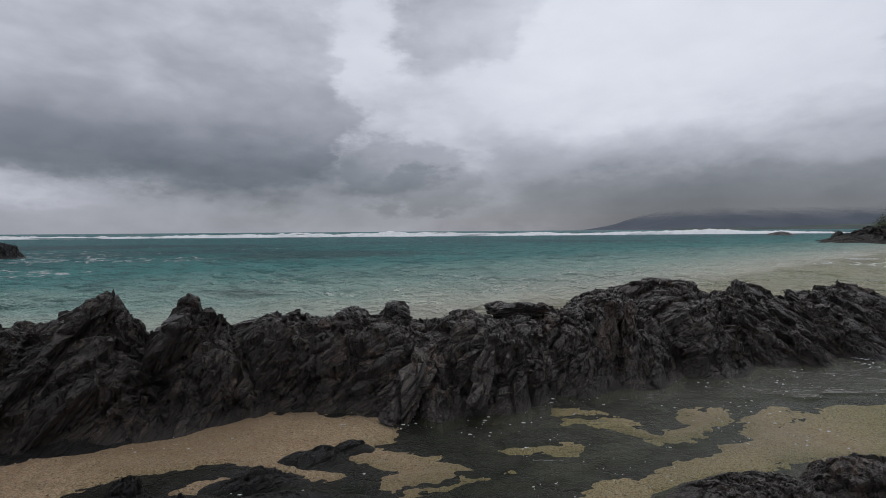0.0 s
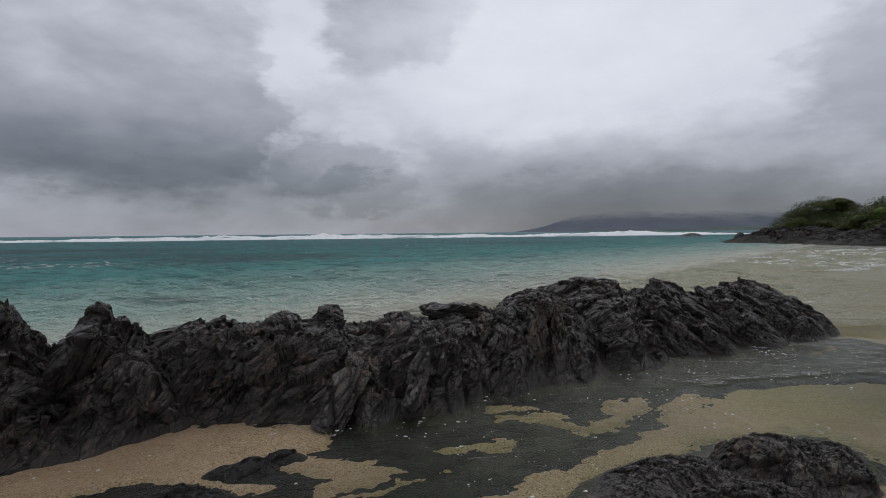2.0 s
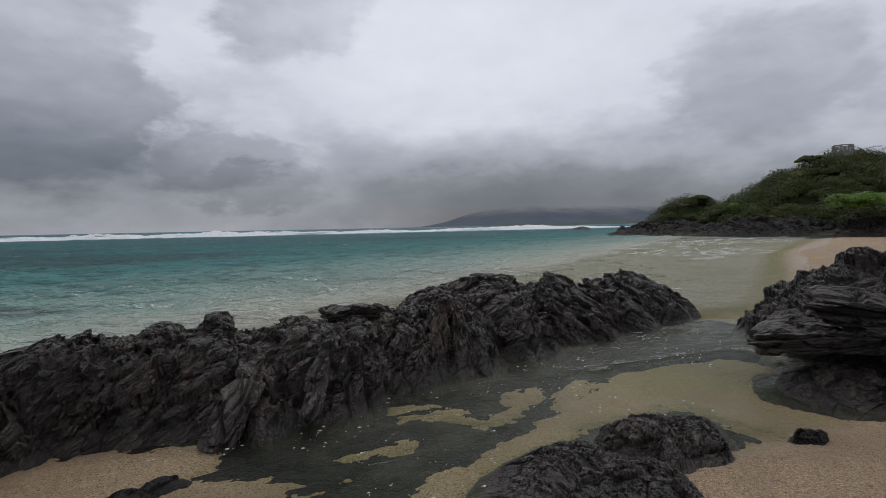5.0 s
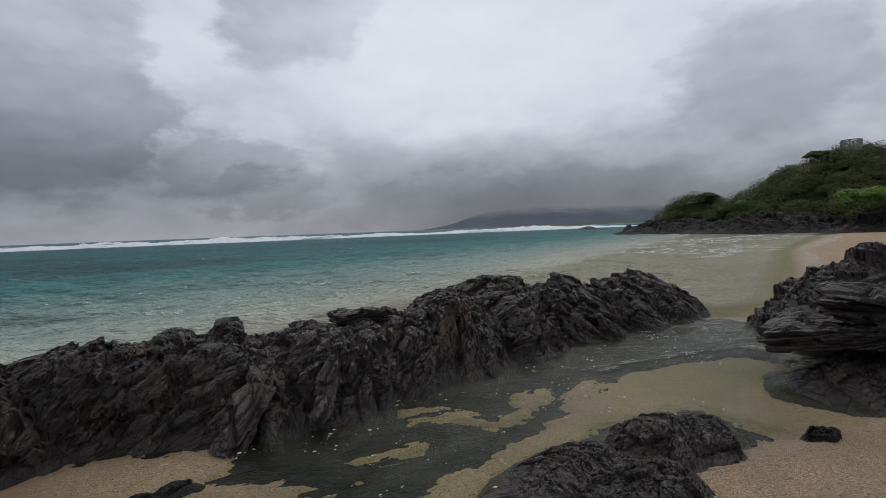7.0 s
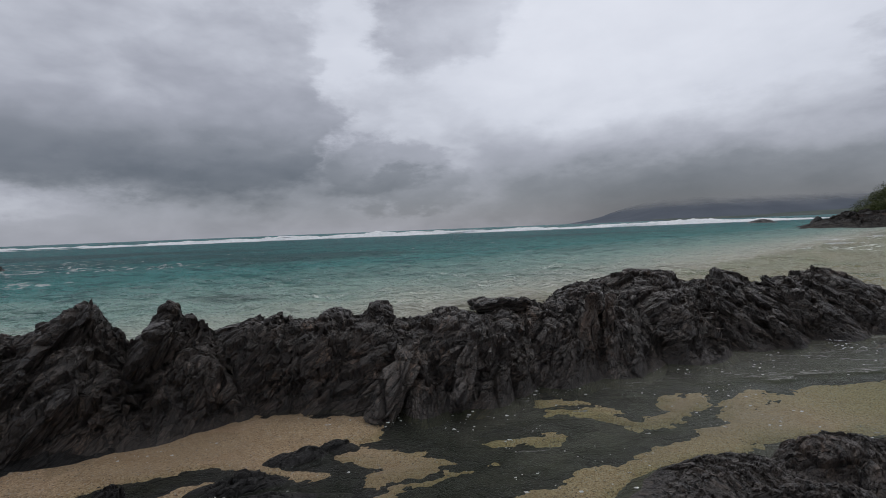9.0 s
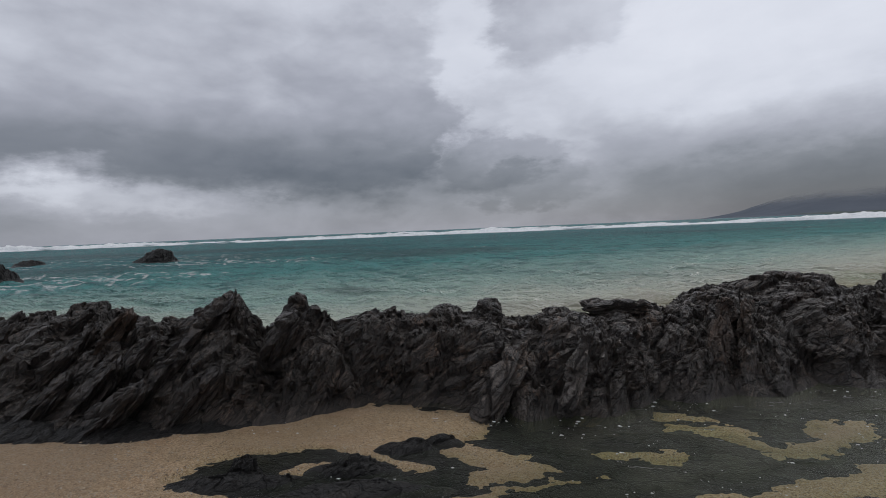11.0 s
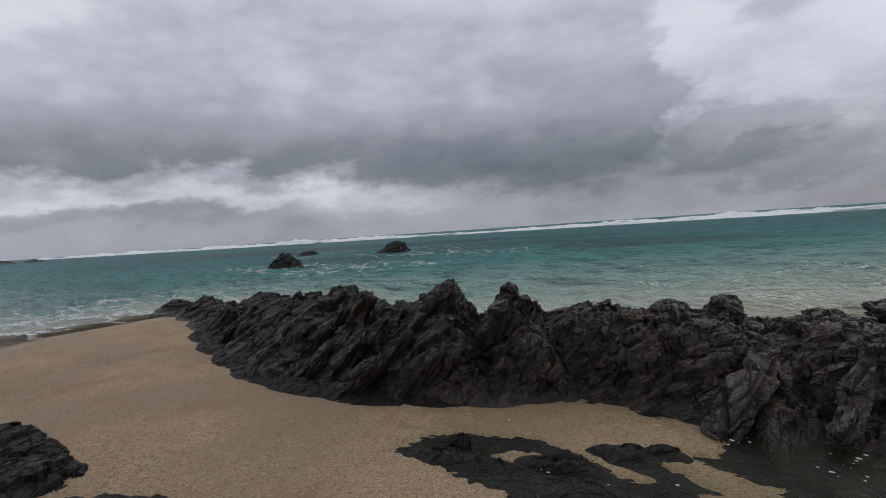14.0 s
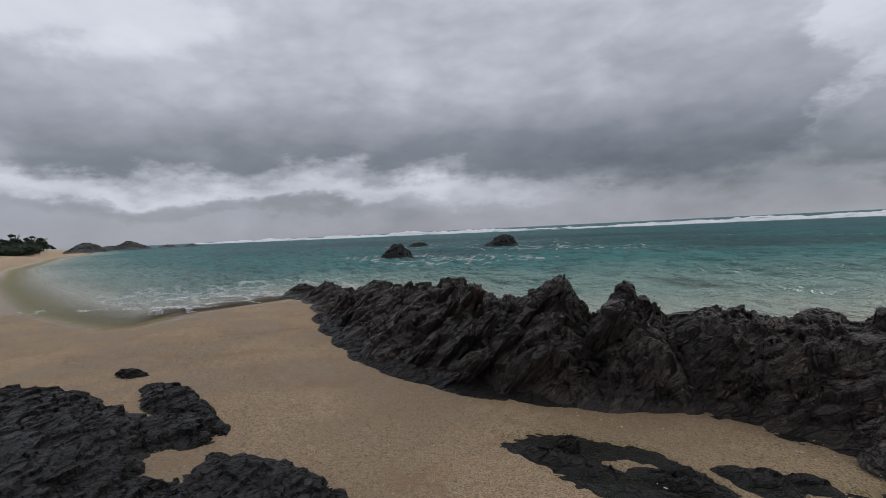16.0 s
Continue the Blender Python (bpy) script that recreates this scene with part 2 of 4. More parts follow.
def water_material():
    m, n = material("sea_water")
    pos = n.add("ShaderNodeNewGeometry").outputs["Position"]
    att = n.add("ShaderNodeAttribute", attribute_name="depth")
    reef = n.add("ShaderNodeAttribute", attribute_name="reef").outputs["Fac"]
    depth = att.outputs["Fac"]
    col = n.ramp(n.math("DIVIDE", depth, 4.0, clamp=True), (0.0, (0.60, 0.54, 0.43)), (0.07, (0.57, 0.56, 0.46)), (0.16, (0.35, 0.50, 0.43)), (0.32, (0.10, 0.315, 0.295)),
                 (0.62, (0.062, 0.235, 0.235)), (1.0, (0.070, 0.20, 0.21)))
    col = n.mix(reef, col, (0.062, 0.068, 0.066))
    mood = n.noise(n.vec("MULTIPLY", pos, (0.035, 0.09, 0.0)), 1.0, 5.0, 0.6)
    col = n.mix(n.step(mood, 0.42, 0.66, 0.0, 0.45), col, n.mix(0.6, col, (0.03, 0.09, 0.10)))
    # darker wave faces and troughs painted into the water colour as noise streaks
    trough_shade = n.noise(n.vec("MULTIPLY", pos, (0.30, 1.15, 0.0)), 1.0, 6.0, 0.66)
    col = n.mix(n.math("MULTIPLY", n.step(trough_shade, 0.50, 0.64, 0.0, 0.6), n.step(depth, 0.5, 1.2)), col, (0.025, 0.085, 0.095))
    wavelet_shade = n.noise(n.vec("MULTIPLY", pos, (0.8, 3.0, 0.0)), 1.0, 4.0, 0.6)
    col = n.mix(n.math("MULTIPLY", n.step(wavelet_shade, 0.50, 0.62, 0.0, 0.5), n.step(depth, 0.3, 1.0)), col, (0.03, 0.10, 0.105))
    # lacy foam: torn threads where the waves have broken
    lace = n.voronoi(n.vec("ADD", n.vec("MULTIPLY", pos, (0.5, 1.0, 0.0)), n.vec("SCALE", n.noise(pos, 0.8, 5.0, 0.65, colour=True), 1.3)), 0.9, "Distance", "DISTANCE_TO_EDGE")
    torn = n.noise(n.vec("MULTIPLY", pos, (0.6, 1.2, 0.0)), 1.5, 6.0, 0.7)
    zone = n.add("ShaderNodeAttribute", attribute_name="foamy").outputs["Fac"]
    lather = n.math("MULTIPLY", n.step(lace, 0.10, 0.0), n.step(n.math("MULTIPLY_ADD", zone, 0.45, torn), 0.72, 0.92))
    col = n.mix(n.math("MULTIPLY", lather, 0.9), col, (0.72, 0.74, 0.73))
    # ripples at three sizes, combed by the wind
    wv = n.vec("MULTIPLY", pos, (0.45, 1.0, 1.0))
    r1 = n.noise(wv, 0.55, 4.0, 0.6)
    r2 = n.noise(wv, 2.6, 4.0, 0.6)
    r3 = n.noise(wv, 9.0, 3.0, 0.55)
    breeze = n.add("ShaderNodeAttribute", attribute_name="breeze").outputs["Fac"]
    calm = n.math("MAXIMUM", n.step(depth, 0.08, 0.5, 0.02, 1.0), breeze)
    h = n.math("ADD", n.math("MULTIPLY", n.math("MULTIPLY_ADD", n.noise(wv, 0.2, 3.0, 0.5), 2.6, n.math("MULTIPLY", r1, 1.8)), n.step(depth, 0.3, 1.0)), n.math("ADD", n.math("MULTIPLY", r2, 0.75), n.math("MULTIPLY", r3, 0.22)))
    nor = n.bump(n.math("MULTIPLY", h, calm), 1.0, 1.3)
    body = n.add("ShaderNodeBsdfDiffuse")
    n.put(body.inputs[0], col)
    n.put(body.inputs["Normal"], nor)
    clear = n.add("ShaderNodeBsdfTransparent")
    n.put(clear.inputs[0], n.mix(n.step(depth, 0.0, 0.13), (0.97, 0.975, 0.96), (0.68, 0.765, 0.59)))
    mix1 = n.add("ShaderNodeMixShader")
    n.put(mix1.inputs[0], n.math("MAXIMUM", lather, n.step(depth, 0.10, 0.42, 0.0, 1.0)))
    n.put(mix1.inputs[1], clear.outputs[0])
    n.put(mix1.inputs[2], body.outputs[0])
    gloss = n.add("ShaderNodeBsdfGlossy")
    n.put(gloss.inputs["Roughness"], n.step(depth, 0.15, 0.6, 0.34, 0.12))
    n.put(gloss.inputs["Normal"], nor)
    tilt = n.add("ShaderNodeLayerWeight")
    tilt.inputs["Blend"].default_value = 0.5
    n.put(tilt.inputs["Normal"], nor)
    sheen = n.math("MULTIPLY_ADD", n.math("POWER", tilt.outputs["Facing"], 5.0), 0.98, 0.02)
    mix2 = n.add("ShaderNodeMixShader")
    n.put(mix2.inputs[0], n.math("MULTIPLY", sheen, n.step(depth, 0.1, 0.6, 0.34, 0.95)))
    n.put(mix2.inputs[1], mix1.outputs[0])
    n.put(mix2.inputs[2], gloss.outputs[0])
    n.out(mix2.outputs[0])
    return m


WATER = water_material()


def plain_noise(name, a, b, scale, rough=0.8, bump=0.0, dist=0.1, spec=0.3, detail=5.0):
    m, n = material(name)
    pos = n.add("ShaderNodeNewGeometry").outputs["Position"]
    f = n.noise(pos, scale, detail, 0.6)
    nor = n.bump(n.noise(pos, scale * 3, 5.0, 0.6), bump, dist) if bump else None
    n.out(n.principled(n.mix(n.step(f, 0.3, 0.7), a, b), rough, nor, spec))
    return m


FOAM = plain_noise("sea_foam", (0.62, 0.64, 0.65), (0.86, 0.87, 0.88), 1.5, 0.7, 0.5, 0.2)
FLECK = plain_noise("foam_fleck", (0.45, 0.45, 0.43), (0.75, 0.75, 0.73), 30.0, 0.5)


def mountain_material():
    """Far mountain with distance haze put into its grey-blue colour; top lost in cloud."""
    m, n = material("far_mountain")
    pos = n.add("ShaderNodeNewGeometry").outputs["Position"]
    xyz = n.add("ShaderNodeSeparateXYZ")
    n.put(xyz.inputs[0], pos)
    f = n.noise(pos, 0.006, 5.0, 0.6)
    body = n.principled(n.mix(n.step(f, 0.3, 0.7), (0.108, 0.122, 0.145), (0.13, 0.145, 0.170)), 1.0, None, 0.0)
    top = n.math("MULTIPLY_ADD", f, 50.0, xyz.outputs[2])
    gone = n.add("ShaderNodeBsdfTransparent")
    mix = n.add("ShaderNodeMixShader")
    n.put(mix.inputs[0], n.step(top, 75.0, 150.0))
    n.put(mix.inputs[1], body)
    n.put(mix.inputs[2], gone.outputs[0])
    n.out(mix.outputs[0])
    return m


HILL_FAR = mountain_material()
STRIP_FAR = plain_noise("far_coast", (0.085, 0.105, 0.10), (0.13, 0.145, 0.135), 0.02, 1.0, spec=0.0)
SOIL = plain_noise("hillside_soil", (0.014, 0.020, 0.008), (0.032, 0.038, 0.016), 0.5, 0.95, spec=0.05)
CONCRETE = plain_noise("weathered_concrete", (0.16, 0.155, 0.145), (0.28, 0.27, 0.25), 2.0, 0.85)


def leaf_material(name, a, b, c):
    m, n = material(name)
    geo = n.add("ShaderNodeNewGeometry")
    rnd = geo.outputs["Random Per Island"]
    zone = n.noise(geo.outputs["Position"], 0.32, 4.0, 0.6)
    col = n.mix(rnd, a, b)
    col = n.mix(n.step(zone, 0.55, 0.68), col, c)
    n.out(n.principled(col, 0.6, None, 0.12))
    return m


LEAF = leaf_material("shrub_leaves", (0.038, 0.050, 0.014), (0.066, 0.078, 0.022), (0.118, 0.120, 0.036))
LEAF_FAR = leaf_material("far_leaves", (0.014, 0.024, 0.014), (0.03, 0.042, 0.024), (0.025, 0.035, 0.02))
LEAF_LIGHT = leaf_material("fresh_leaves", (0.07, 0.14, 0.025), (0.14, 0.22, 0.05), (0.10, 0.16, 0.04))


def rubble_material():
    m, n = material("coral_fragments")
    rnd = n.add("ShaderNodeNewGeometry").outputs["Random Per Island"]
    n.out(n.principled(n.ramp(rnd, (0.0, (0.24, 0.17, 0.11)), (0.5, (0.34, 0.26, 0.175)), (0.95, (0.42, 0.34, 0.245)), (1.0, (0.52, 0.46, 0.39))), 0.8))
    return m


RUBBLE = rubble_material()

# ---------------------------------------------------------------- arrays: noise, cells, meshes


def hashed(i, j, k, seed):
    """Four random numbers in 0..1 for whole-number cells."""
    h = (i.astype(np.int64) * 73856093) ^ (j.astype(np.int64) * 19349663) ^ (k.astype(np.int64) * 83492791) ^ (seed * 2654435761)
    h = (h & 0xFFFFFFFF).astype(np.uint64)
    out = []
    for c in (0x85EBCA6B, 0xC2B2AE35, 0x27D4EB2F, 0x165667B1):
        g = ((h ^ (h >> np.uint64(15))) * np.uint64(c)) & np.uint64(0xFFFFFFFF)
        g = ((g ^ (g >> np.uint64(13))) * np.uint64(0x9E3779B1)) & np.uint64(0xFFFFFFFF)
        out.append(((g ^ (g >> np.uint64(16))) & np.uint64(0xFFFFFF)).astype(np.float64) / 16777216.0)
    return out


def vnoise(x, y, seed=0, octaves=4, rough=0.5):
    """Smooth noise about -1..1 over the plane."""
    total, amp, norm = np.zeros_like(x), 1.0, 0.0
    for o in range(octaves):
        i, j = np.floor(x), np.floor(y)
        fx, fy = x - i, y - j
        fx, fy = fx * fx * (3 - 2 * fx), fy * fy * (3 - 2 * fy)
        z = np.zeros_like(i)
        a, b = hashed(i, j, z, seed + o)[0], hashed(i + 1, j, z, seed + o)[0]
        c, d = hashed(i, j + 1, z, seed + o)[0], hashed(i + 1, j + 1, z, seed + o)[0]
        total += amp * (2 * ((a * (1 - fx) + b * fx) * (1 - fy) + (c * (1 - fx) + d * fx) * fy) - 1)
        norm, amp = norm + amp, amp * rough
        x, y = x * 2.03 + 17.1, y * 2.03 + 5.3
    return total / norm


def smooth(v, lo, hi):
    s = np.clip((v - lo) / (hi - lo), 0, 1)
    return s * s * (3 - 2 * s)


def blocks(q, seed):
    """Broken blocks: for points in cell units, the random numbers of their block, the way from its middle, and the gap to the next."""
    base = np.floor(q - 0.5)
    best, second = np.full(len(q), 9e9), np.full(len(q), 9e9)
    rnd, off = np.zeros((len(q), 3)), np.zeros((len(q), 3))
    for a in (0, 1):
        for b in (0, 1):
            for c in (0, 1):
                cell = base + (a, b, c)
                h = hashed(cell[:, 0], cell[:, 1], cell[:, 2], seed)
                mid = cell + 0.5 + (np.stack(h[:3], 1) - 0.5) * 0.8
                d = ((q - mid) ** 2).sum(1)
                near = d < best
                second = np.where(near, best, np.minimum(second, d))
                best = np.where(near, d, best)
                r = np.stack((h[3], h[0], h[1]), 1)
                rnd[near], off[near] = r[near], (q - mid)[near]
    return rnd, off, np.sqrt(second) - np.sqrt(best)


def fracture(p, nor, dip, size, amount, seed, squash=(1.5, 1.0, 0.42), lean=-0.3):
    """Break a smooth rock face into tilted slabs of bedding: dip in radians, per point or one for all."""
    dip = np.broadcast_to(dip, len(p))
    e1 = np.stack((np.cos(dip), np.zeros_like(dip), np.sin(dip)), 1)
    n = np.stack((-np.sin(dip), np.full_like(dip, lean), np.cos(dip)), 1)
    n /= np.linalg.norm(n, axis=1)[:, None]
    e2 = np.cross(n, e1)
    q = np.stack([(p * e).sum(1) / (size * s) for e, s in zip((e1, e2, n), squash)], 1)
    r, off, gap = blocks(q, seed)
    d = 0.7 * (r[:, 0] - 0.5) + 1.8 * ((r[:, 1] - 0.5) * off[:, 0] + (r[:, 2] - 0.5) * off[:, 1]) + 0.7 * off[:, 2] * (r[:, 1] + 0.1)
    d -= 0.45 * np.exp(-(gap / 0.07) ** 2)
    return p + nor * (amount * d)[:, None]


def surface_normals(p):
    """Normals of a grid of points (rows, columns, 3)."""
    n = np.cross(np.gradient(p, axis=1), np.gradient(p, axis=0))
    return n / (np.linalg.norm(n, axis=2)[:, :, None] + 1e-12)


def mesh_from(name, verts, faces, mat, smooth_shade=False, strata=None):
    """A mesh from arrays; all faces have the same number of corners."""
    me = bpy.data.meshes.new(name)
    k = faces.shape[1]
    me.vertices.add(len(verts))
    me.vertices.foreach_set("co", np.ascontiguousarray(verts, dtype=np.float32).ravel())
    me.loops.add(faces.size)
    me.loops.foreach_set("vertex_index", np.ascontiguousarray(faces, dtype=np.int32).ravel())
    me.polygons.add(len(faces))
    me.polygons.foreach_set("loop_start", np.arange(0, faces.size, k, dtype=np.int32))
    me.polygons.foreach_set("use_smooth", np.full(len(faces), smooth_shade))
    me.materials.append(mat)
    me.update(calc_edges=True)
    if strata is not None:
        me.attributes.new("strata", "FLOAT_VECTOR", "POINT").data.foreach_set("vector", np.ascontiguousarray(strata, dtype=np.float32).ravel())
    return me


def bedding(p, dip, lean=-0.3):
    """Places measured along, into and across the bedding of the rock."""
    e1 = np.stack((np.cos(dip), np.zeros_like(dip), np.sin(dip)), 1)
    n = np.stack((-np.sin(dip), np.full_like(dip, lean), np.cos(dip)), 1)
    n /= np.linalg.norm(n, axis=1)[:, None]
    return np.stack([(p * e).sum(1) for e in (e1, np.cross(n, e1), n)], 1)


def grid_faces(rows, cols):
    i = np.arange(rows * cols).reshape(rows, cols)
    return np.stack((i[:-1, :-1], i[:-1, 1:], i[1:, 1:], i[1:, :-1]), 2)


def compact(verts, faces):
    used, inv = np.unique(faces, return_inverse=True)
    return verts[used], inv.reshape(faces.shape), used


def part(name, me, parent, label=""):
    ob = new(name, me)
    ob.parent = parent
    return tagged(ob, label)


# ---------------------------------------------------------------- the lie of the land
COAST = np.array([(-900, 60), (-400, 25), (-160, 8), (-125, 1), (-60, -3), (-33, -2.2), (-18, -0.8), (-14.2, 0.2), (-12.3, 0.7), (-11.9, 1.6), (-13.2, 2.9), (-13.3, 5.4),
                  (-11.5, 5.9), (-8, 5.0), (-3, 4.9), (0, 5.4), (3, 6.5), (6.5, 7.2), (8.5, 6.2), (10.5, 6.7), (26, 18.0), (48, 30.5), (62, 38), (120, 45), (900, 200),
                  (900, -900), (-900, -900)], dtype=float)


def coast_distance(x, y):
    """Metres inland; negative out at sea."""
    best, inside = np.full(x.shape, 1e9), np.zeros(x.shape, bool)
    for (ax, ay), (bx, by) in zip(COAST, np.roll(COAST, -1, axis=0)):
        ux, uy = bx - ax, by - ay
        s = np.clip(((x - ax) * ux + (y - ay) * uy) / (ux * ux + uy * uy), 0, 1)
        best = np.minimum(best, np.hypot(x - ax - s * ux, y - ay - s * uy))
        cross = ((ay > y) != (by > y)) & (x < ux * (y - ay) / (uy + 1e-12) + ax)
        inside ^= cross
    return np.where(inside, best, -best)


def stroke(x, y, *pts):
    """A winding strip: metres inside its rim; points give x, y and half width."""
    best = np.full(x.shape, -9e9)
    for (ax, ay, aw), (bx_, by_, bw) in zip(pts, pts[1:]):
        ux, uy = bx_ - ax, by_ - ay
        k = np.clip(((x - ax) * ux + (y - ay) * uy) / (ux * ux + uy * uy + 1e-9), 0, 1)
        best = np.maximum(best, aw + (bw - aw) * k - np.hypot(x - ax - k * ux, y - ay - k * uy))
    return best


def channel(x, y):
    """Bare dark rock bottom between the ridge's end and the tall outcrop: 1 inside, 0 outside."""
    wx, wy = x + 0.3 * vnoise(x * 1.9, y * 2.1, 15, 5, 0.6), y + 0.22 * vnoise(x * 2.0, y * 2.4, 17, 5, 0.6)
    return smooth(stroke(wx, wy, (3.3, 5.25, 0.3), (5.0, 5.6, 0.55), (6.6, 5.5, 0.7), (8.6, 7.0, 0.7), (10.5, 8.6, 0.4)), -0.12, 0.12)


def sand_cover(x, y):
    """Where sand lies over the rock shelf of the pool: metres inside its edge."""
    wx = x + 0.26 * vnoise(x * 2.6, y * 3.6, 11, 6, 0.74)
    wy = y + 0.16 * vnoise(x * 3.0, y * 4.4, 23, 6, 0.74)
    c = np.maximum.reduce([
        stroke(wx, wy, (-3.6, 3.35, 0.45), (-2.6, 3.65, 0.30), (-1.9, 4.02, 0.50), (-1.25, 4.14, 0.50), (-0.62, 4.28, 0.30)), stroke(wx, wy, (-1.80, 3.20, 0.07), (-1.45, 3.32, 0.06)),
        stroke(wx, wy, (-1.45, 3.70, 0.14), (-0.90, 3.38, 0.09)), stroke(wx, wy, (-0.65, 3.78, 0.13), (0.02, 3.58, 0.12), (-0.33, 3.32, 0.08)),
        stroke(wx, wy, (-0.75, 2.75, 0.10), (-0.07, 3.28, 0.06), (0.38, 3.52, 0.03)), stroke(wx, wy, (0.65, 3.88, 0.09), (1.10, 3.96, 0.12)),
        stroke(wx, wy, (1.12, 4.74, 0.08), (1.5, 4.70, 0.06)), stroke(wx, wy, (1.2, 4.52, 0.08), (1.65, 4.40, 0.16), (1.85, 4.05, 0.09)),
        stroke(wx, wy, (2.65, 4.62, 0.16), (2.25, 4.35, 0.10), (1.98, 4.05, 0.09)), stroke(wx, wy, (3.4, 4.72, 0.18), (2.95, 4.42, 0.13), (2.66, 3.95, 0.08)),
        stroke(wx, wy, (0.4, 2.75, 0.16), (1.2, 3.2, 0.19), (1.9, 3.48, 0.16), (2.6, 3.82, 0.23), (3.4, 4.15, 0.42), (4.4, 4.35, 0.78), (5.4, 4.6, 0.62)),
        stroke(wx, wy, (4.2, 3.6, 0.42), (4.55, 3.0, 0.45), (4.6, 2.4, 0.45)), (-2.6 - wx) * 0.8,
    ])
    low = np.interp(wx, (-3.0, -2.6, -2.0, -1.3, 0.0, 1.2, 2.4, 3.2, 3.7, 4.4), (2.95, 2.85, 2.78, 2.72, 2.3, 2.2, 2.45, 2.75, 2.93, 2.45))
    c = np.maximum(c, (low - wy) * 0.8)
    c = np.maximum(c, (wx - 6.6) * 0.5) - 0.6 * channel(x, y)
    c = c + 0.10 * vnoise(x * 3.5, y * 6.0, 41, 5, 0.65) + 0.03 * vnoise(x * 15, y * 21, 43, 2)
    return np.clip(c, -0.2, 0.2)


def pool_floor(x, y):
    """Height of the bare rock under the pool: almost dry beside the beach, deeper away from it."""
    return -0.028 - 0.056 * smooth(x, -1.3, 0.9) + 0.012 * vnoise(x * 1.8, y * 3.0, 71, 5)


def land(x, y):
    """Height of the ground."""
    d = coast_distance(x, y)
    sea = -np.minimum(0.16 * np.maximum(-d, 0) ** 0.85, 3.5)
    dry = 0.05 * smooth(d, 0.0, 2.5) + 0.09 * np.maximum(d - 7, 0)
    dry = np.minimum(dry, 1.6 + 0.3 * smooth(d, 40, 200))
    z = np.where(d > 0, dry, sea)
    # sandy shallows off the beach to the right
    off = -0.61 * x + 0.79 * (y - 9)
    z = np.where(d < 0, np.maximum(z, np.minimum(-0.24 - 0.065 * np.maximum(off, -1.5), -0.22) * smooth(-d, 0.0, 1.3)), z)
    near = smooth(x, -4.5, -2.8) * (1 - smooth(x, 8.0, 11.0)) * smooth(y, 1.9, 2.9) * (1 - smooth(y, 6.5, 7.5))
    return z * (1 - near) + near * (pool_floor(x, y) + np.clip(0.32 * sand_cover(x, y), -0.05, 0.026) + 0.09 * smooth(2.95 - y, 0.0, 0.45) * smooth(x, 1.8, 2.8) - 0.05 * smooth(x, 3.0, 4.5) * smooth(y, 3.3, 4.2) * (1 - channel(x, y))) + 0.010 * vnoise(x * 0.9, y * 0.9, 5) * (d > -30)


def stretched(fine, step, reach, growth=1.09):
    """Grid lines: even steps to +-fine, then ever wider to reach."""
    s = list(np.arange(0, fine, step))
    g = step
    while s[-1] < reach:
        g *= growth
        s.append(s[-1] + g)
    s = np.array(s)
    return np.concatenate((-s[:0:-1], s))


gx, gy = stretched(7.5, 0.025, 4200, 1.12) - 0.6, stretched(2.2, 0.025, 4200, 1.12) + 3.8
GX, GY = np.meshgrid(gx, gy)
gv = np.stack((GX, GY, land(GX, GY)), 2)
ground = new("ground", mesh_from("ground", gv.reshape(-1, 3), grid_faces(*GX.shape).reshape(-1, 4), SAND, True))
tagged(ground, "pale orange-brown coral sand beach, damp near the water", "beach", kind="structure")

# the sea: one sheet with wind waves; the still pool behind the ridge belongs to it
wx_, wy_ = stretched(14.0, 0.12, 4300, 1.035), stretched(10.0, 0.12, 4300, 1.035) + 8
SX, SY = np.meshgrid(wx_, wy_)
sd = coast_distance(SX, SY)
sbed = land(SX, SY)
open_sea = smooth(-sd, 0.3, 6.0)
crest = lambda kx, ky, seed: 1 - 2 * np.abs(vnoise(SX * kx + SY * 0.12 * ky, SY * ky - SX * 0.10 * kx, seed, 3, 0.45)) ** 0.8
sz_ = 0.17 * (crest(0.22, 0.62, 31) - 0.4) + 0.11 * (crest(0.55, 1.5, 37) - 0.4) + 0.05 * (crest(1.2, 3.4, 39) - 0.4)
sz_ *= open_sea * np.exp(-np.hypot(SX, SY) / 400)
sea_me = mesh_from("sea", np.stack((SX, SY, sz_), 2).reshape(-1, 3), grid_faces(*SX.shape).reshape(-1, 4), WATER, True)
sea_me.attributes.new("depth", "FLOAT", "POINT").data.foreach_set("value", np.maximum(-sbed, 0).astype(np.float32).ravel())
rw = 0.5 * vnoise(SX * 0.10, SY * 0.16, 141, 5, 0.6)
reefs = np.zeros_like(SX)
for cx_, cy_, lx_, ly_, k_ in ((-9, 37, 10, 8, 0.5), (-24, 42, 14, 9, 0.4), (-5.6, 13.2, 2.2, 0.8, 0.45), (-30, 26, 9, 6, 0.5), (-45, 60, 30, 12, 0.5), (5, 24, 2.5, 0.8, 0.5), (25, 75, 20, 8, 0.4), (-75, 50, 30, 20, 0.45)):
    reefs = np.maximum(reefs, k_ * smooth(1.15 - np.hypot((SX - cx_) / lx_, (SY - cy_) / ly_) + rw, 0.0, 0.75))
sea_me.attributes.new("reef", "FLOAT", "POINT").data.foreach_set("value", reefs.astype(np.float32).ravel())
foamy = np.zeros_like(SX)
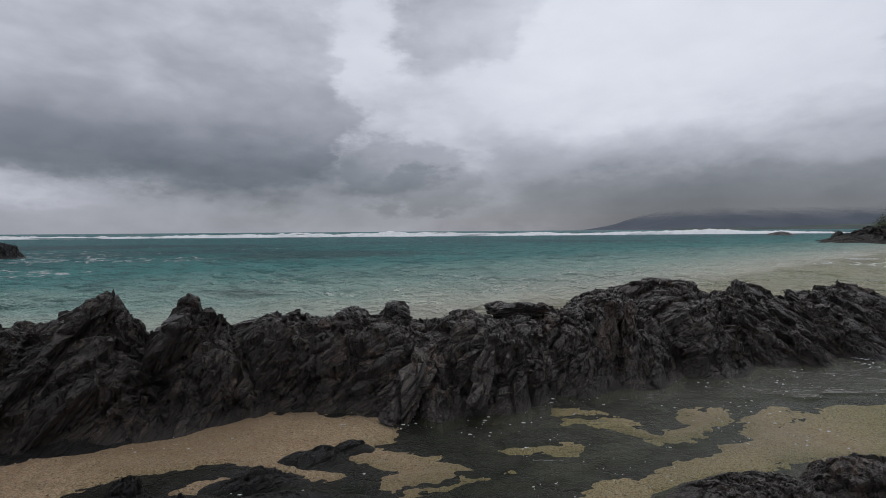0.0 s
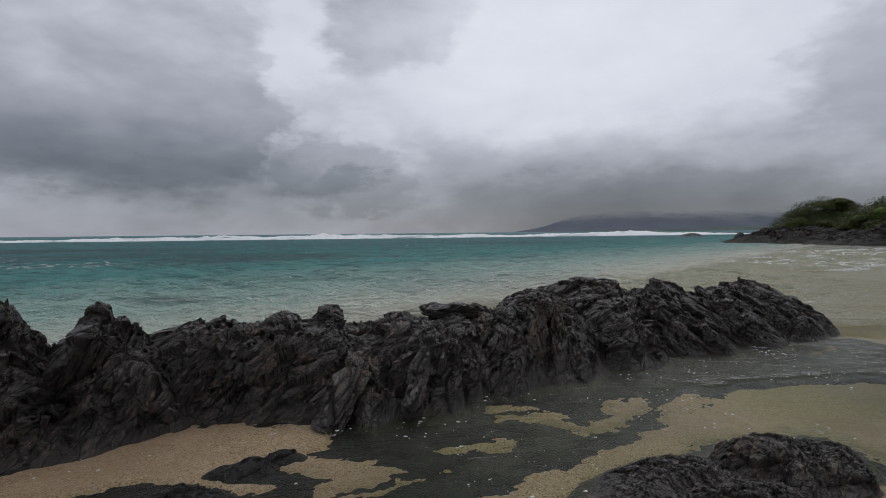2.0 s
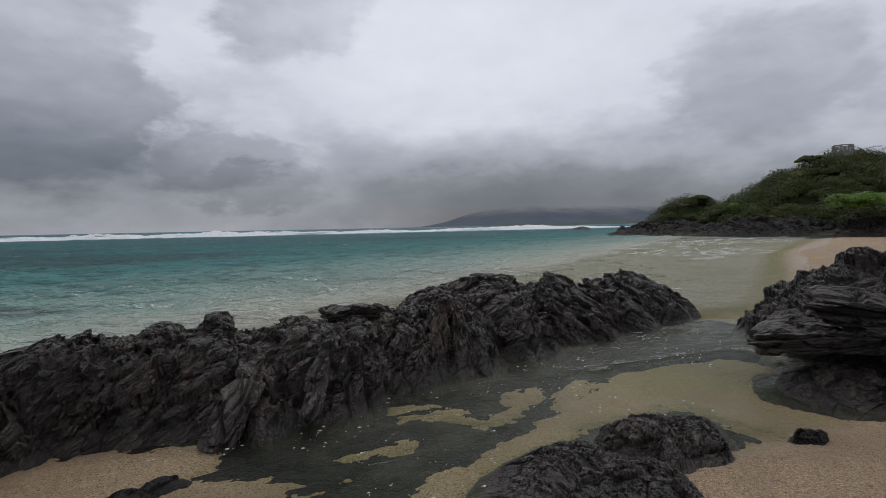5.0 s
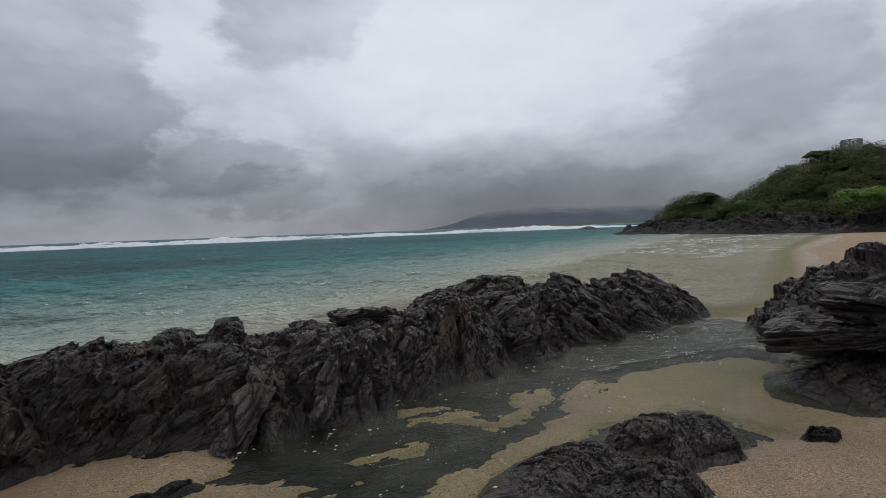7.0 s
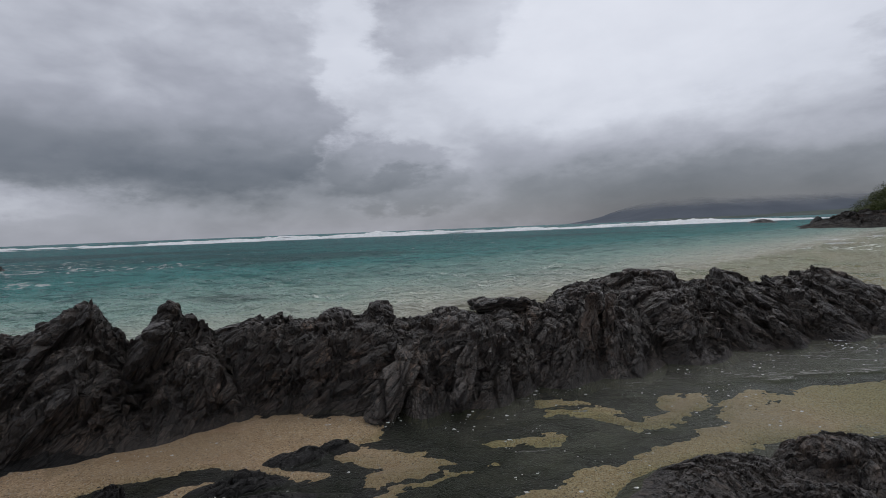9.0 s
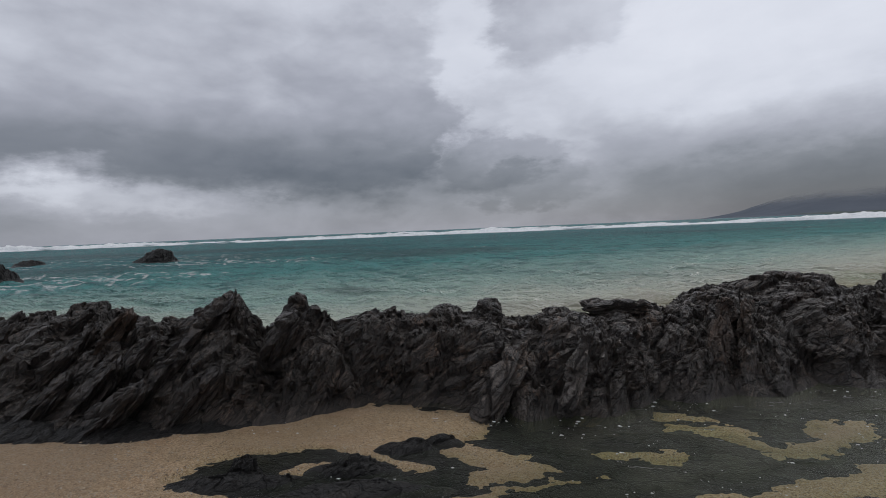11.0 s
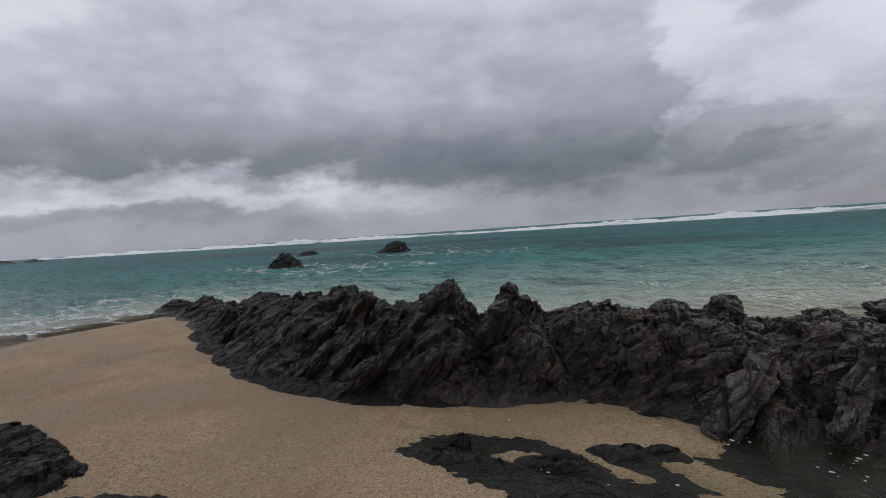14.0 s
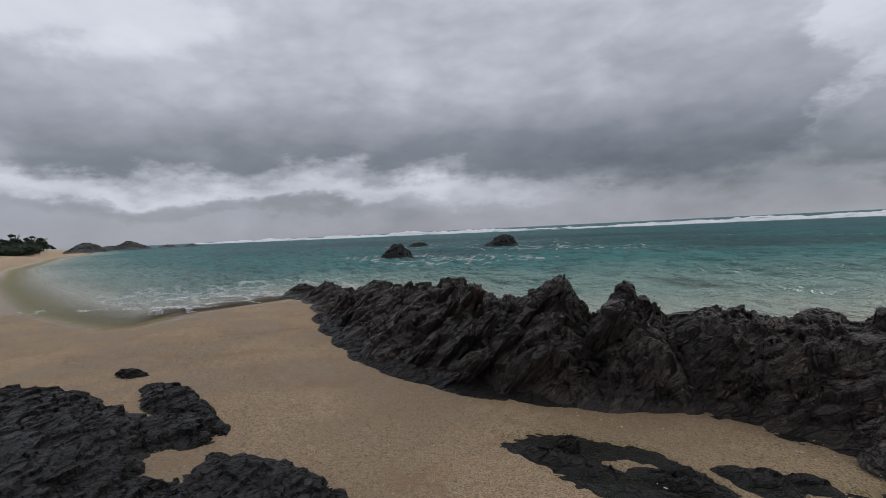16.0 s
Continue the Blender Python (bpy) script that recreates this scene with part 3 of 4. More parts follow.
for cx_, cy_, lx_, ly_, k_ in ((-24, 19, 12, 5, 0.85), (-26, 31, 15, 6, 0.8), (-16.5, 6.5, 4.5, 5, 0.9), (-19, 2.5, 5, 3, 0.8), (2.5, 8.8, 3.5, 1.2, 1.0), (-5, 7.0, 8, 0.8, 0.5), (9, 10.5, 4, 2.5, 0.8), (24, 22, 9, 5, 0.8), (36, 31, 12, 4, 0.9), (-40, 40, 26, 18, 0.55), (0, 160, 500, 14, 0.9)):
    foamy = np.maximum(foamy, k_ * smooth(1.2 - np.hypot((SX - cx_) / lx_, (SY - cy_) / ly_) + rw, 0.0, 0.8))
sea_me.attributes.new("foamy", "FLOAT", "POINT").data.foreach_set("value", (foamy * (sd < -0.15)).astype(np.float32).ravel())
sea_me.attributes.new("breeze", "FLOAT", "POINT").data.foreach_set("value", (0.55 * smooth(-sd, -0.2, 0.8)).astype(np.float32).ravel())
sea = tagged(new("sea", sea_me), "choppy turquoise lagoon water turning sandy near the shore", "sea", kind="structure")
sea.visible_shadow = False

# ---------------------------------------------------------------- rocks


def crag(x, y, h, left, right, front, back, turn=0.0, power=1.5, round_=1.6, dip=40.0):
    """One crag of an outcrop: the top, its height, and how far its foot lies each way."""
    return dict(x=x, y=y, h=h, left=left, right=right, front=front, back=back, turn=radians(turn), power=power, round=round_, dip=radians(dip))


def crag_height(c, x, y):
    u = (x - c["x"]) * math.cos(c["turn"]) + (y - c["y"]) * math.sin(c["turn"])
    v = -(x - c["x"]) * math.sin(c["turn"]) + (y - c["y"]) * math.cos(c["turn"])
    u = np.abs(u) / np.where(u < 0, c["left"], c["right"])
    v = np.abs(v) / np.where(v < 0, c["front"], c["back"])
    r = (u ** c["round"] + v ** c["round"]) ** (1 / c["round"])
    return np.maximum(c["h"] * (1 - r ** c["power"]), -0.6)


def outcrop(name, label, crags, res, seed, mat=ROCK, scale=1.0, rough=1.0, sink=-0.12, part_name="crag", base=0.0, group="", face=(0, -1, 0.45), skirt=0.0):
    """A rock outcrop: crags that grow into one another, broken into slabs of bedding, each crag a part."""
    x0 = min(c["x"] - c["left"] * 1.25 - c["front"] * abs(math.sin(c["turn"])) for c in crags)
    x1 = max(c["x"] + c["right"] * 1.25 + c["front"] * abs(math.sin(c["turn"])) for c in crags)
    y0 = min(c["y"] - c["front"] * 1.25 - c["left"] * abs(math.sin(c["turn"])) for c in crags)
    y1 = max(c["y"] + c["back"] * 1.25 + c["left"] * abs(math.sin(c["turn"])) for c in crags)
    form = lambda x, y: np.stack([crag_height(c, x, y) for c in crags])
    X, Y = np.meshgrid(np.arange(x0, x1, res), np.arange(y0, y1, res))
    # spread the grid lines evenly up the slopes
    rough_h = form(X, Y).max(0)
    step_len = np.hypot(res, np.diff(rough_h, axis=0)) * np.where(rough_h[1:] > sink * 2.5, 1.0, 0.03)
    run = np.vstack((np.zeros(X.shape[1]), np.cumsum(step_len, 0)))
    count = int(np.quantile(run[-1], 0.9) / res) + 2
    ys = Y[:, 0]
    Y = np.stack([np.interp(np.linspace(0, run[-1, i], count), run[:, i], ys) for i in range(X.shape[1])], 1)
    X = np.repeat(X[:1], count, 0)
    k = 1.0 / scale
    WX = X + scale * 0.10 * vnoise(X * 1.7 * k, Y * 1.7 * k, seed + 50)
    WY = Y + scale * 0.16 * vnoise(X * 1.3 * k, Y * 1.3 * k, seed + 60)
    hs = form(WX, WY)
    own = hs.argmax(0)
    h = hs.max(0)
    dips = np.array([c["dip"] for c in crags])
    dip = dips[own]
    # square the smooth form off into stepped blocks
    for size, share in ((0.62 * scale, 0.30), (0.30 * scale, 0.22)):
        pts = np.stack((WX.ravel(), WY.ravel(), h.ravel()), 1)
        dp = dip.ravel()
        e1 = np.stack((np.cos(dp), np.zeros_like(dp), np.sin(dp)), 1)
        e3 = np.stack((-np.sin(dp), np.full_like(dp, -0.3), np.cos(dp)), 1)
        e3 /= np.linalg.norm(e3, axis=1)[:, None]
        e2 = np.cross(e3, e1)
        dims = (size * 1.3, size, size * 0.55)
        r, off, gap = blocks(np.stack([(pts * e).sum(1) / s for e, s in zip((e1, e2, e3), dims)], 1), seed + 7)
        away = sum(e * (off[:, k] * s)[:, None] for k, (e, s) in enumerate(zip((e1, e2, e3), dims)))
        mid = form(pts[:, 0] - away[:, 0], pts[:, 1] - away[:, 1]).max(0)
        flat = mid + away[:, 0] * (np.sin(dp) * 0.7 + (r[:, 1] - 0.5) * 0.7) + away[:, 1] * (0.35 + (r[:, 2] - 0.5) * 0.8)
        lift = np.clip(flat.reshape(h.shape) - h, -0.22 * scale, 0.16 * scale)
        h = h + share * lift * smooth(h, -0.02, 0.25 * scale)
    h = np.maximum(h, sink * 2.2)
    if skirt:
        h = np.where(h < skirt, skirt * (h - sink * 2.2) / (skirt - sink * 2.2) * 1.15 - skirt * 0.15, h)
    P = np.stack((X, Y, h), 2)
    N = surface_normals(P).reshape(-1, 3) * 0.75 + np.array(face) * 0.40
    N /= np.linalg.norm(N, axis=1)[:, None]
    low = smooth(h.ravel(), -0.02, 0.22 * scale) * 0.9 + 0.1
    keep_pt = (hs.max(0).ravel() > sink * 2.1)
    p, d = P.reshape(-1, 3).copy(), dip.ravel()
    strata = bedding(p, d)
    idx = np.where(keep_pt)[0]
    q, nn, dd = p[idx], N[idx], d[idx]
    nn = nn * low[idx][:, None]
    q = fracture(q, nn, dd, 0.60 * scale, 0.085 * scale * rough, seed, (1.5, 1.0, 0.6))
    q = fracture(q, nn, dd, 0.27 * scale, 0.052 * scale * rough, seed + 1, (2.0, 1.1, 0.42))
    q = fracture(q, nn, dd, 0.115 * scale, 0.026 * scale * rough, seed + 2, (2.2, 1.0, 0.45))
    p[idx] = q
    p[:, 2] += base
    faces = grid_faces(*X.shape)
    owner = own[:-1, :-1]
    good = keep_pt.reshape(X.shape)
    good = good[:-1, :-1] & good[1:, 1:] & good[1:, :-1] & good[:-1, 1:]
    top = new(name)
    top.location = (np.mean([c["x"] for c in crags]), np.mean([c["y"] for c in crags]), base)
    tagged(top, label, "rock", group)
    shift = np.array(top.location)
    for i in range(len(crags)):
        f = faces[good & (owner == i)]
        if len(f) < 8:
            continue
        v, f, used = compact(p - shift, f)
        part(part_name, mesh_from(part_name, v, f, mat, False, strata[used]), top)
    return top


RIDGE = [
    crag(-14.26, 6.32, 0.34, 0.9, 0.9, 0.6, 0.5, dip=35), crag(-12.06, 6.12, 0.55, 1.2, 1.2, 0.9, 0.8, dip=35, power=1.2),
    crag(-10.36, 5.82, 0.50, 1.4, 1.4, 1.0, 0.8, dip=38), crag(-8.26, 5.47, 0.78, 2.2, 1.6, 1.35, 0.9, dip=38, power=1.7),
    crag(-6.66, 5.17, 0.84, 1.8, 1.6, 1.55, 0.9, dip=38, power=1.9), crag(-5.46, 4.97, 1.0, 1.8, 1.4, 1.65, 0.9, dip=38, power=1.6),
    crag(-4.36, 4.77, 0.84, 1.3, 1.1, 1.35, 0.9, dip=42, power=2.2),
    crag(-3.30, 4.67, 1.21, 1.40, 0.74, 1.10, 0.8, dip=48, power=1.45, round_=1.4), crag(-3.06, 4.32, 0.78, 0.8, 0.6, 0.70, 0.6, dip=45, power=2.4),
    crag(-2.60, 4.87, 1.14, 1.00, 1.10, 0.90, 0.8, dip=50, power=1.05, round_=1.4), crag(-2.36, 4.57, 0.74, 0.6, 0.6, 0.45, 0.6, dip=50, power=2.6),
    crag(-1.92, 5.25, 0.82, 0.9, 0.9, 0.74, 0.9, dip=35, power=2.4),
    crag(-1.52, 5.35, 0.90, 0.9, 0.6, 0.80, 0.9, dip=35, power=2.0), crag(-1.12, 5.45, 0.85, 0.9, 0.8, 0.88, 0.9, dip=30, power=2.4),
    crag(-0.52, 5.8, 0.93, 0.28, 0.28, 0.4, 0.4, dip=10, power=4.0), crag(-0.5, 5.5, 0.75, 1.2, 1.2, 1.05, 0.9, dip=25, power=2.6),
    crag(0.35, 5.75, 0.77, 1.1, 1.1, 1.35, 0.8, dip=30, power=2.4), crag(0.95, 6.0, 0.78, 0.5, 0.45, 1.3, 0.6, dip=12, power=3.0),
    crag(1.45, 6.1, 0.73, 1.1, 1.0, 1.15, 0.9, dip=45, power=2.2), crag(2.15, 6.6, 0.91, 0.9, 1.0, 1.5, 0.8, dip=55, power=2.0),
    crag(3.3, 7.1, 1.01, 1.5, 1.1, 1.6, 0.9, dip=30, power=2.1), crag(4.2, 7.2, 0.78, 1.0, 1.0, 1.3, 0.9, dip=-30, power=2.2),
    crag(4.70, 7.45, 0.92, 0.6, 1.1, 1.5, 0.8, dip=-35, power=1.6), crag(5.6, 7.45, 0.78, 1.1, 1.1, 1.3, 0.8, dip=-32, power=2.0),
    crag(6.4, 7.7, 0.89, 1.0, 1.35, 1.25, 0.8, dip=-35, power=1.7), crag(7.1, 7.55, 0.60, 0.9, 0.80, 0.7, 0.6, dip=-35, power=2.0),
    crag(0.0, 5.05, 0.45, 0.4, 0.5, 0.8, 0.5, dip=62, power=1.8),
]
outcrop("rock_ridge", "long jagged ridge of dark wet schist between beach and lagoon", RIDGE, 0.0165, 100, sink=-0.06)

outcrop("rock_outcrop", "tall black rock outcrop with overhanging slabs beside the beach", [
    crag(7.73, 5.18, 0.95, 1.05, 1.6, 1.1, 0.9, dip=-28, power=1.5), crag(7.73, 4.48, 1.42, 1.5, 1.8, 1.2, 1.2, dip=-28, power=1.4),
    crag(8.13, 3.38, 1.95, 2.1, 2.0, 1.6, 1.5, dip=-24, power=1.4), crag(6.5, 3.2, 0.72, 0.75, 1.6, 0.9, 0.8, dip=-10, power=2.4),
    crag(5.6, 3.35, 0.20, 0.70, 1.2, 1.0, 0.7, dip=-10, power=1.6), crag(5.93, 2.18, 0.72, 1.0, 1.8, 1.1, 1.0, dip=-10, power=1.7), crag(7.23, 1.38, 1.5, 1.7, 2.0, 1.8, 1.4, dip=-20, power=1.6),
], 0.02, 200, face=(-0.8, -0.5, 0.45))



def slab(name, parent, mid, size, turn, tilt, roll, seed, mat=ROCK, label=""):
    """A long broken plate of rock: a rounded box cut into shingled layers; size is length, breadth, thickness."""
    n = 34
    u = np.linspace(-1, 1, n)
    faces, verts, at = [], [], 0
    quads = grid_faces(n, n).reshape(-1, 4)
    for axis in range(3):
        for sgn in (-1, 1):
            a_, b_ = np.meshgrid(u, u)
            pts = np.stack((a_.ravel(), b_.ravel(), np.full(n * n, float(sgn))), 1)
            verts.append(np.roll(pts, axis + 1, axis=1))
            faces.append((quads if sgn > 0 else quads[:, ::-1]) + at)
            at += n * n
    v = np.concatenate(verts)
    nor = np.sign(v) * np.abs(v) ** 5
    nor /= np.linalg.norm(nor, axis=1)[:, None] + 1e-9
    v = v * (1 - 0.10 * (np.abs(v[:, [1, 2, 0]]) * np.abs(v[:, [2, 0, 1]])) ** 3)
    v = v * np.array(size) / 2
    v[:, 2] *= 1 - 0.45 * np.abs(v[:, 0] / size[0] * 2) ** 3
    v[:, 1] *= 1 - 0.35 * (v[:, 0] / size[0] * 2 + 0.3) ** 2
    v = fracture(v, nor, 0.12, size[2] * 1.3, size[2] * 0.42, seed, (1.5, 1.0, 0.30), 0.0)
    v = fracture(v, nor, 0.12, size[2] * 0.45, size[2] * 0.16, seed + 1, (2.4, 1.0, 0.4), 0.0)
    strata = v.copy() + np.array(mid)
    m = np.array(pose(*mid, roll, tilt, turn))
    v = v @ m[:3, :3].T + m[:3, 3] - np.array(parent.location)
    return part(name, mesh_from(name, v, np.concatenate(faces), mat, False, strata), parent, label)


BIG = [o for o in scene.objects if o.name.startswith("rock_outcrop")][0]
slab("slab", BIG, (5.62, 3.62, 0.47), (1.25, 0.85, 0.22), -52, -5, -4, 801)
slab("slab", BIG, (6.55, 3.95, 0.46), (1.45, 0.75, 0.22), -40, -4, 6, 803)
slab("slab", BIG, (6.15, 3.42, 0.76), (1.15, 0.75, 0.30), -50, 10, 8, 804)
slab("slab", BIG, (7.25, 3.75, 0.86), (1.3, 0.7, 0.24), -40, -22, 12, 805)
slab("slab", BIG, (7.2, 4.85, 0.36), (0.9, 0.55, 0.18), -48, -12, 6, 809)
BAR = [o for o in scene.objects if o.name.startswith("rock_ridge")][0]
slab("slab", BAR, (-0.28, 4.66, 0.25), (0.95, 0.24, 0.22), 62, -34, 0, 811)
slab("slab", BAR, (0.42, 4.66, 0.36), (0.95, 0.14, 0.17), 66, -40, 0, 815)
slab("slab", BAR, (-3.42, 4.42, 0.80), (0.95, 0.62, 0.26), 4, -40, 38, 827)
slab("slab", BAR, (-2.62, 4.56, 0.66), (0.75, 0.55, 0.24), -6, -44, 40, 828)
slab("slab", BAR, (0.93, 6.0, 0.74), (0.75, 0.5, 0.16), 5, 2, 0, 817)
slab("slab", BAR, (-4.45, 4.22, 0.66), (0.85, 0.22, 0.20), 8, -52, 20, 819, ROCK_BROWN, "rust-brown band of rock")
slab("slab", BAR, (1.95, 5.62, 0.52), (0.75, 0.20, 0.18), 60, -50, 0, 821, ROCK_BROWN, "rust-brown band of rock")
slab("slab", BAR, (2.25, 5.80, 0.56), (0.55, 0.12, 0.14), 62, -52, 0, 823, ROCK_BROWN, "rust-brown band of rock")
sr = random.Random(5)
for k in range(30):
    x = -9.2 + 6.0 * (k + sr.random() * 0.6) / 30
    s = 0.10 + 0.58 * ((k * 0.382 + 0.1) % 1.0)
    foot, crest, tall = 3.28 + 0.21 * max(-x - 4.1, 0) + 0.34 * max(x + 4.1, 0), 4.75 + 0.20 * max(-x - 4.1, 0), 0.86 - 0.02 * (-x - 4)
    slab("slab", BAR, (x, foot + (crest - foot) * s + 0.06, tall * s - 0.04), (0.8 + 0.5 * sr.random(), 0.36, 0.13 + 0.06 * sr.random()), sr.uniform(-8, 16), -36 - 10 * sr.random(), sr.uniform(20, 50), 830 + 2 * k)
for k in range(16):
    x = 4.4 + 2.9 * (k + sr.random() * 0.6) / 16
    s = 0.12 + 0.5 * ((k * 0.382 + 0.3) % 1.0)
    slab("slab", BAR, (x, 6.15 + 0.3 * (x - 4.4) + 1.15 * s, (0.82 - 0.08 * (x - 4.4)) * s), (0.7 + 0.5 * sr.random(), 0.3, 0.11 + 0.05 * sr.random()), sr.uniform(-5, 25), 30 + 10 * sr.random(), sr.uniform(20, 50), 900 + 2 * k)

outcrop("rock_outcrop", "low broken black rock half buried in sand beside the pool", [
    crag(2.1, 2.95, 0.13, 0.75, 0.5, 0.5, 0.4, dip=45, power=2.0), crag(2.3, 2.6, 0.15, 0.7, 0.38, 0.6, 0.4, dip=45, power=2.2),
    crag(2.8, 3.05, 0.25, 0.5, 0.40, 0.45, 0.35, dip=40, power=1.8), crag(3.1, 2.95, 0.24, 0.4, 0.28, 0.40, 0.35, dip=40, power=1.8),
    crag(1.6, 2.7, 0.10, 0.5, 0.5, 0.5, 0.35, dip=45, power=2.0),
    crag(3.35, 3.15, 0.12, 0.3, 0.3, 0.28, 0.22, dip=30, power=2.0),
], 0.0105, 300, scale=0.5, face=(-0.3, -0.4, 0.8))
outcrop("boulder", "small wet black stone lying in the sand", [crag(4.03, 2.63, 0.13, 0.2, 0.2, 0.14, 0.14, power=2.5)], 0.011, 320, mat=ROCK_WET, scale=0.35)

outcrop("rock_outcrop", "low black wet rock shelf with sand-filled hollows", [
    crag(-6.65, -0.15, 0.20, 1.6, 1.3, 1.1, 0.60, turn=24, dip=14, power=3.4), crag(-5.75, 1.10, 0.17, 1.10, 1.05, 0.34, 0.30, turn=6, dip=16, power=2.6),
    crag(-5.35, 0.30, 0.21, 1.4, 1.15, 1.0, 0.52, turn=17, dip=14, power=3.4), crag(-4.75, 0.95, 0.17, 0.75, 0.58, 0.50, 0.34, turn=26, dip=16, power=3.0),
    crag(-4.3, -0.30, 0.24, 1.9, 1.5, 1.3, 0.95, turn=5, dip=14, power=3.4), crag(-3.25, 1.20, 0.12, 1.0, 1.1, 0.65, 0.34, turn=14, dip=16, power=3.2),
    crag(-3.2, 0.25, 0.17, 1.1, 1.3, 1.0, 0.60, turn=-4, dip=16, power=3.4),
], 0.0125, 400, mat=ROCK_WET, scale=0.55, face=(0.3, 0.1, 0.8), rough=0.6)
outcrop("boulder", "flat black stone lying on the sand", [crag(-7.30, 0.93, 0.15, 0.45, 0.32, 0.20, 0.16, turn=38, dip=25, power=1.8)], 0.014, 430, mat=ROCK_WET, scale=0.4)
outcrop("boulder", "small black stone half sunk in sand", [crag(-4.52, 1.52, 0.06, 0.14, 0.12, 0.06, 0.06, turn=30, power=2.0)], 0.01, 440, mat=ROCK_WET, scale=0.25)

outcrop("boulder", "small black stone half sunk in sand", [crag(-4.15, 1.42, 0.04, 0.12, 0.10, 0.05, 0.05, turn=20, power=2.0)], 0.01, 444, mat=ROCK_WET, scale=0.25)

outcrop("rock_shelf", "flat dark rocks breaking through the sand at the pool's edge", [
    crag(-2.10, 3.10, 0.15, 0.14, 0.20, 0.14, 0.12, dip=40, power=2.0), crag(-2.0, 3.00, 0.06, 0.62, 0.40, 0.13, 0.10, turn=16, dip=20, power=2.4),
    crag(-1.30, 3.28, 0.065, 0.34, 0.30, 0.14, 0.12, turn=10, dip=20, power=2.6), crag(-1.0, 3.66, 0.06, 0.28, 0.24, 0.12, 0.10, turn=20, dip=20, power=2.6),
    crag(-0.74, 3.84, 0.06, 0.17, 0.16, 0.09, 0.08, turn=10, dip=15, power=2.6), crag(-1.15, 3.02, 0.04, 0.5, 0.5, 0.14, 0.10, turn=15, dip=15, power=2.4),
], 0.012, 450, mat=ROCK_WET, scale=0.4, sink=-0.06, face=(0, -0.5, 0.8))

outcrop("rock_shelf", "flat wet black rock apron along the foot of the ridge", [
    crag(-9.2, 4.55, 0.10, 0.9, 0.9, 0.30, 0.4, turn=-17, power=2.6), crag(-8.0, 4.12, 0.10, 0.9, 0.9, 0.28, 0.4, turn=-17, power=2.6),
    crag(-6.8, 3.78, 0.10, 0.9, 0.9, 0.27, 0.4, turn=-15, power=2.6), crag(-5.7, 3.48, 0.10, 0.8, 0.8, 0.26, 0.4, turn=-10, power=2.6),
    crag(-4.7, 3.38, 0.10, 0.8, 0.8, 0.25, 0.4, turn=-3, power=2.6), crag(-3.85, 3.50, 0.10, 0.7, 0.7, 0.24, 0.4, turn=10, power=2.6),
    crag(-3.0, 3.88, 0.09, 0.6, 0.5, 0.20, 0.4, turn=20, power=2.6),
], 0.02, 470, mat=ROCK_WET, scale=0.3, rough=0.45, sink=-0.06)

# flat bed of the pool, smooth and dark under a film of water
bx, by = np.meshgrid(np.arange(-3.2, 8.4, 0.03), np.arange(1.6, 6.9, 0.03))
bz = pool_floor(bx, by) - 0.12 * smooth(bx, 3.6, 5.0) * (1 - channel(bx, by)) - 0.06 * smooth(-bx, 2.5, 3.1)
bed = new("pool_bed", mesh_from("pool_bed", np.stack((bx, by, bz), 2).reshape(-1, 3), grid_faces(*bx.shape).reshape(-1, 4), WET_BED, True, np.stack((bx, by, 0 * bx), 2).reshape(-1, 3)))
tagged(bed, "smooth dark rock bed of a shallow tide pool", "rock", kind="structure")

for x, y, h, l, wdt, sd_ in ((-27.3, 18.8, 1.05, 1.7, 1.3, 510), (-31.0, 33.7, 1.25, 2.4, 1.7, 520), (-35.0, 38.0, 1.0, 2.2, 1.2, 525), (-45.5, 34.5, 0.6, 2.0, 1.0, 530)):
    outcrop("sea_rock", "black rock standing in the lagoon", [
        crag(x, y, h, l, l * 0.5, wdt, wdt, dip=30, power=1.6), crag(x - l * 0.5, y + 0.2, h * 0.55, l * 0.6, l * 0.6, wdt, wdt, dip=30, power=2.0)],
        0.06, sd_, mat=ROCK_SEA, scale=1.3, rough=1.3, sink=-0.2, group="rocks in the lagoon")
for x, y, h, l, sd_ in ((86.5, 122.6, 1.05, 4.0, 540), (71.5, 86.5, 1.5, 1.4, 545), (75.5, 87.5, 0.6, 1.6, 548), (79, 90, 0.8, 1.2, 549)):
    outcrop("sea_rock", "black rock standing in the lagoon", [crag(x, y, h, l, l, l * 0.7, l * 0.7, power=1.5)], 0.15, sd_, mat=ROCK_SEA, scale=2.0, sink=-0.2, group="rocks in the lagoon")

# ---------------------------------------------------------------- headland
headland = outcrop("headland", "rocky headland with dark strata at the foot of a green hill", [
    crag(70, 73, 2.3, 6, 12, 20, 12, turn=0, dip=-20, power=1.3), crag(56, 56, 1.9, 10, 14, 9, 12, turn=0, dip=-25, power=1.6),
    crag(57, 42, 2.2, 11, 14, 10, 14, dip=-25, power=1.8), crag(62, 30, 2.7, 12, 14, 7, 12, dip=-20, power=1.8),
    crag(73, 79, 1.2, 3.5, 6, 8, 5, dip=-20, power=1.2),
], 0.28, 600, mat=ROCK_FAR, scale=5.0, rough=0.9, sink=-0.5)

